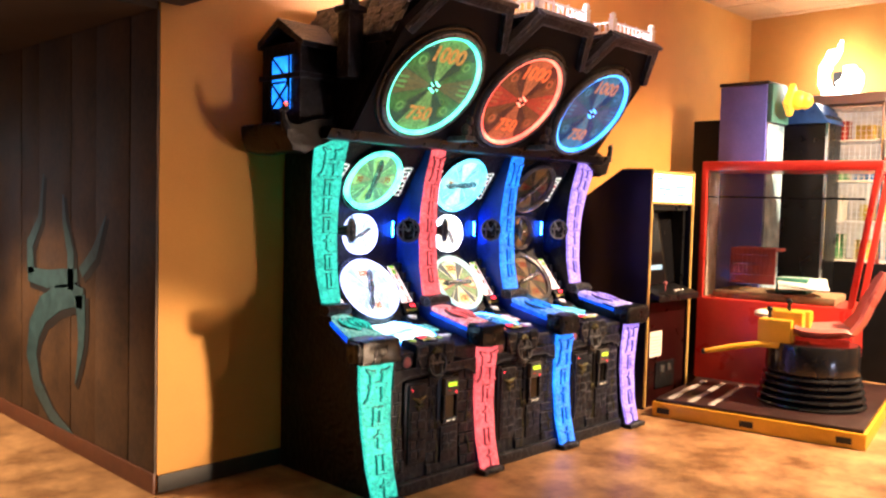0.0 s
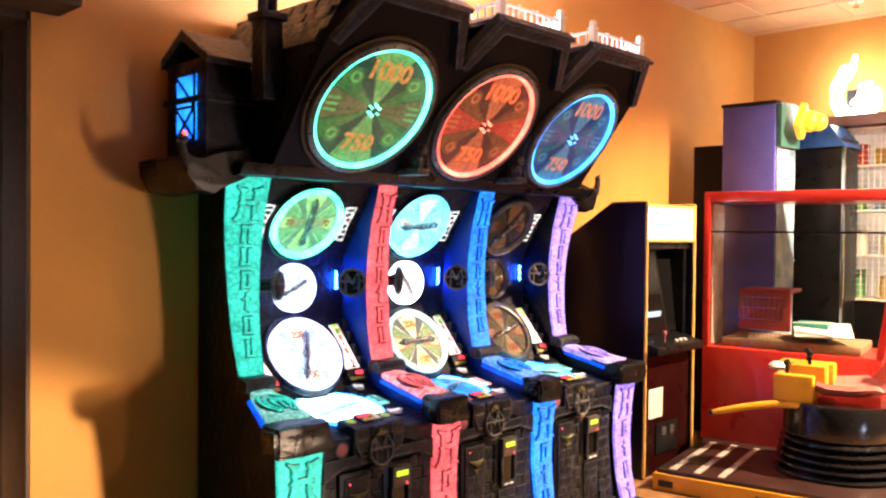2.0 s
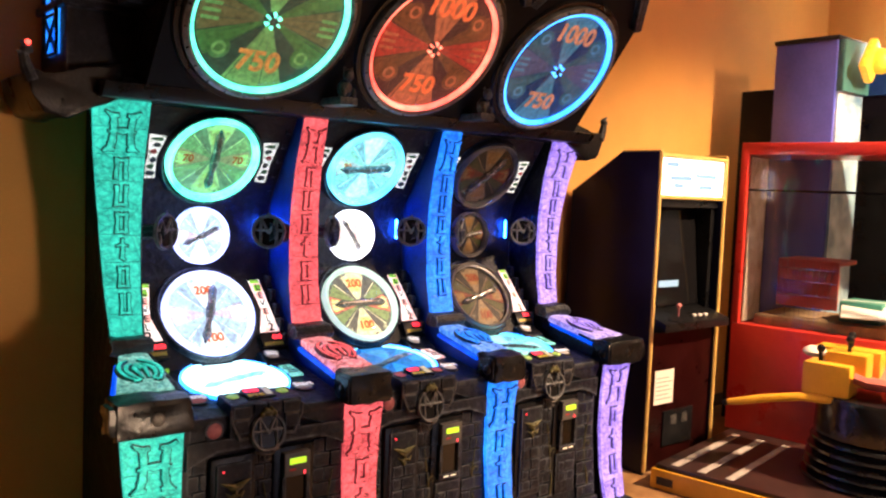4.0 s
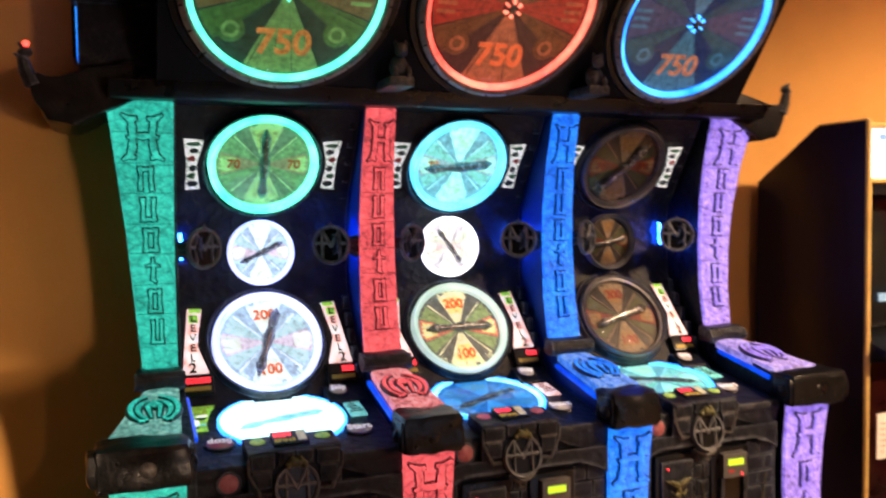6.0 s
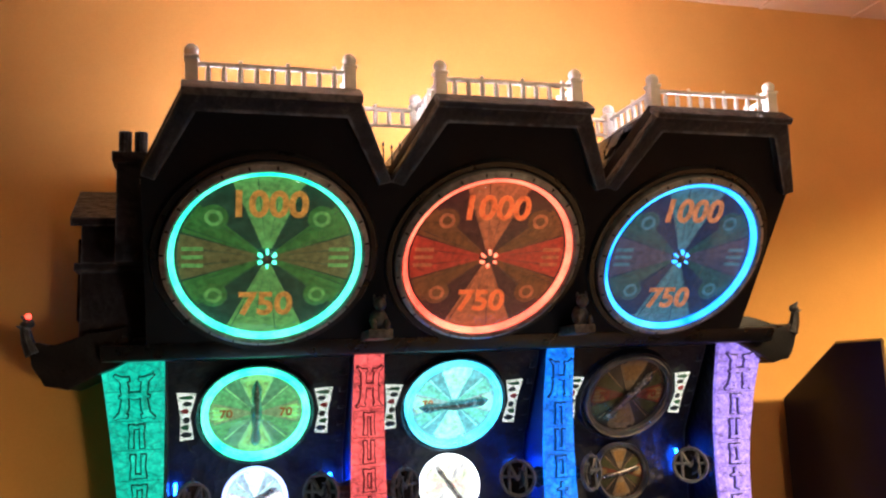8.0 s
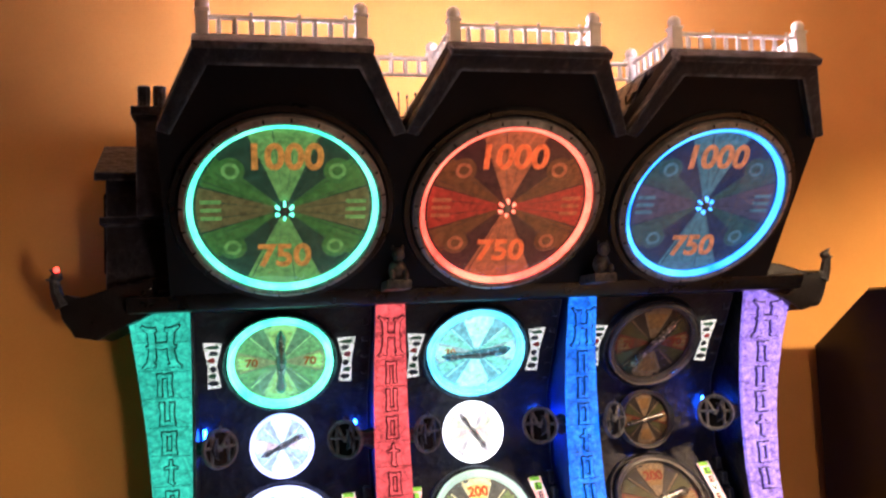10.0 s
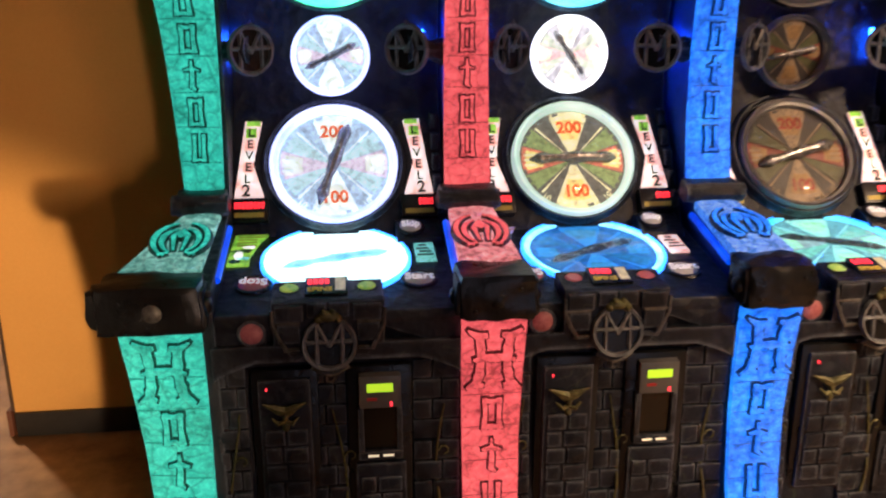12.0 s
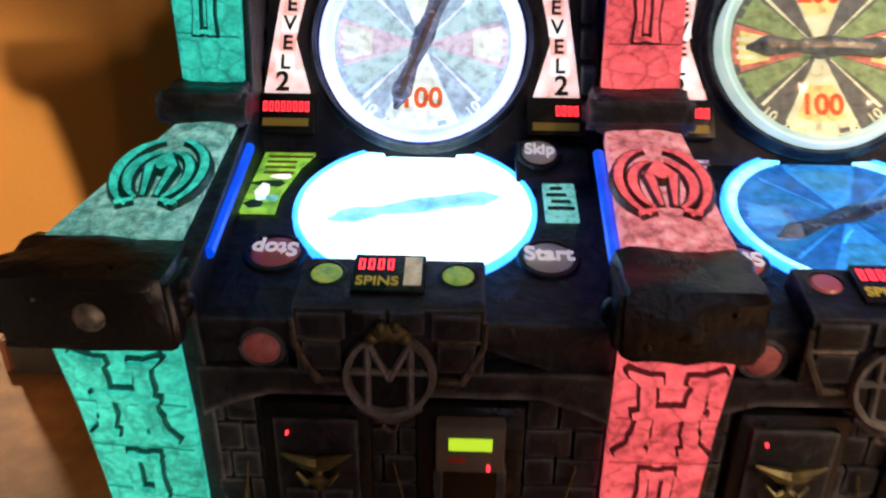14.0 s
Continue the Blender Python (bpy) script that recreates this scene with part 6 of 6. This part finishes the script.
# ---- the other hall, seen past the wall's corner ----
far = thing("crane_machine", "glass prize case with white lights and green toys inside", "arcade machine")
part("base", box(-1.9, 0.4, 10.9, 11.7, 0.0, 0.95, 0.02), surface("grey_case_base", (0.05, 0.05, 0.055), (0.11, 0.11, 0.12), 0.4), far)
part("ledge", box(-1.95, 0.43, 10.85, 11.72, 0.95, 1.02, 0.01), BLACK, far)
part("lit_ledge", box(-1.9, 0.4, 10.84, 10.856, 1.02, 1.06), plain("white_strip", (1, 0.96, 0.85), 0.4, 0, 3.0), far, "white light strip")
part("back", box(-1.9, 0.4, 11.6, 11.7, 1.02, 1.75), surface("grey_green_back", (0.10, 0.12, 0.08), (0.2, 0.24, 0.16), 0.5), far)
part("tube_lamp", box(-1.7, 0.2, 11.2, 11.26, 1.62, 1.70), plain("white_tube", (1, 1, 1), 0.4, 0, 5.0), far, "white tube lamp")
part("head", box(-1.95, 0.43, 10.85, 11.72, 1.75, 1.86, 0.01), BLACK, far)
part("lit_sign", box(-1.9, 0.4, 10.86, 10.9, 1.87, 2.02), plain("cream_sign", (1, 0.85, 0.62), 0.4, 0, 1.3), far, "cream lit header")
part("top", box(-1.95, 0.43, 10.88, 11.72, 2.02, 2.2, 0.01), BLACK, far)
GTOY = surface("green_plush", (0.05, 0.16, 0.03), (0.16, 0.36, 0.08), 0.8, scale=20)
for k in range(9):
    solid("plush_toy", ball((-1.7 + 0.24 * k, 11.2 + 0.1 * (k % 2), 1.14), 0.13, 1, 0.9, 0.9 + 0.3 * (k % 3 == 0)), GTOY, "green plush toy lying in the case", "toy", "toys in the far case")

# ---- ceiling fittings ----
spk = thing("sprinkler", "small chrome ceiling sprinkler with a white plate", "sprinkler", at=pose(8.0, 5.3, CZ))
part("plate", lathe([(0, 0), (0.07, 0), (0.06, -0.012), (0, -0.014)], 24), WHITE_INK, spk)
part("head", join(tube([(0, 0, -0.01), (0, 0, -0.05)], 0.012, 8), lathe([(0, -0.05), (0.025, -0.05), (0.025, -0.054), (0, -0.054)], 16)), CHROME, spk)
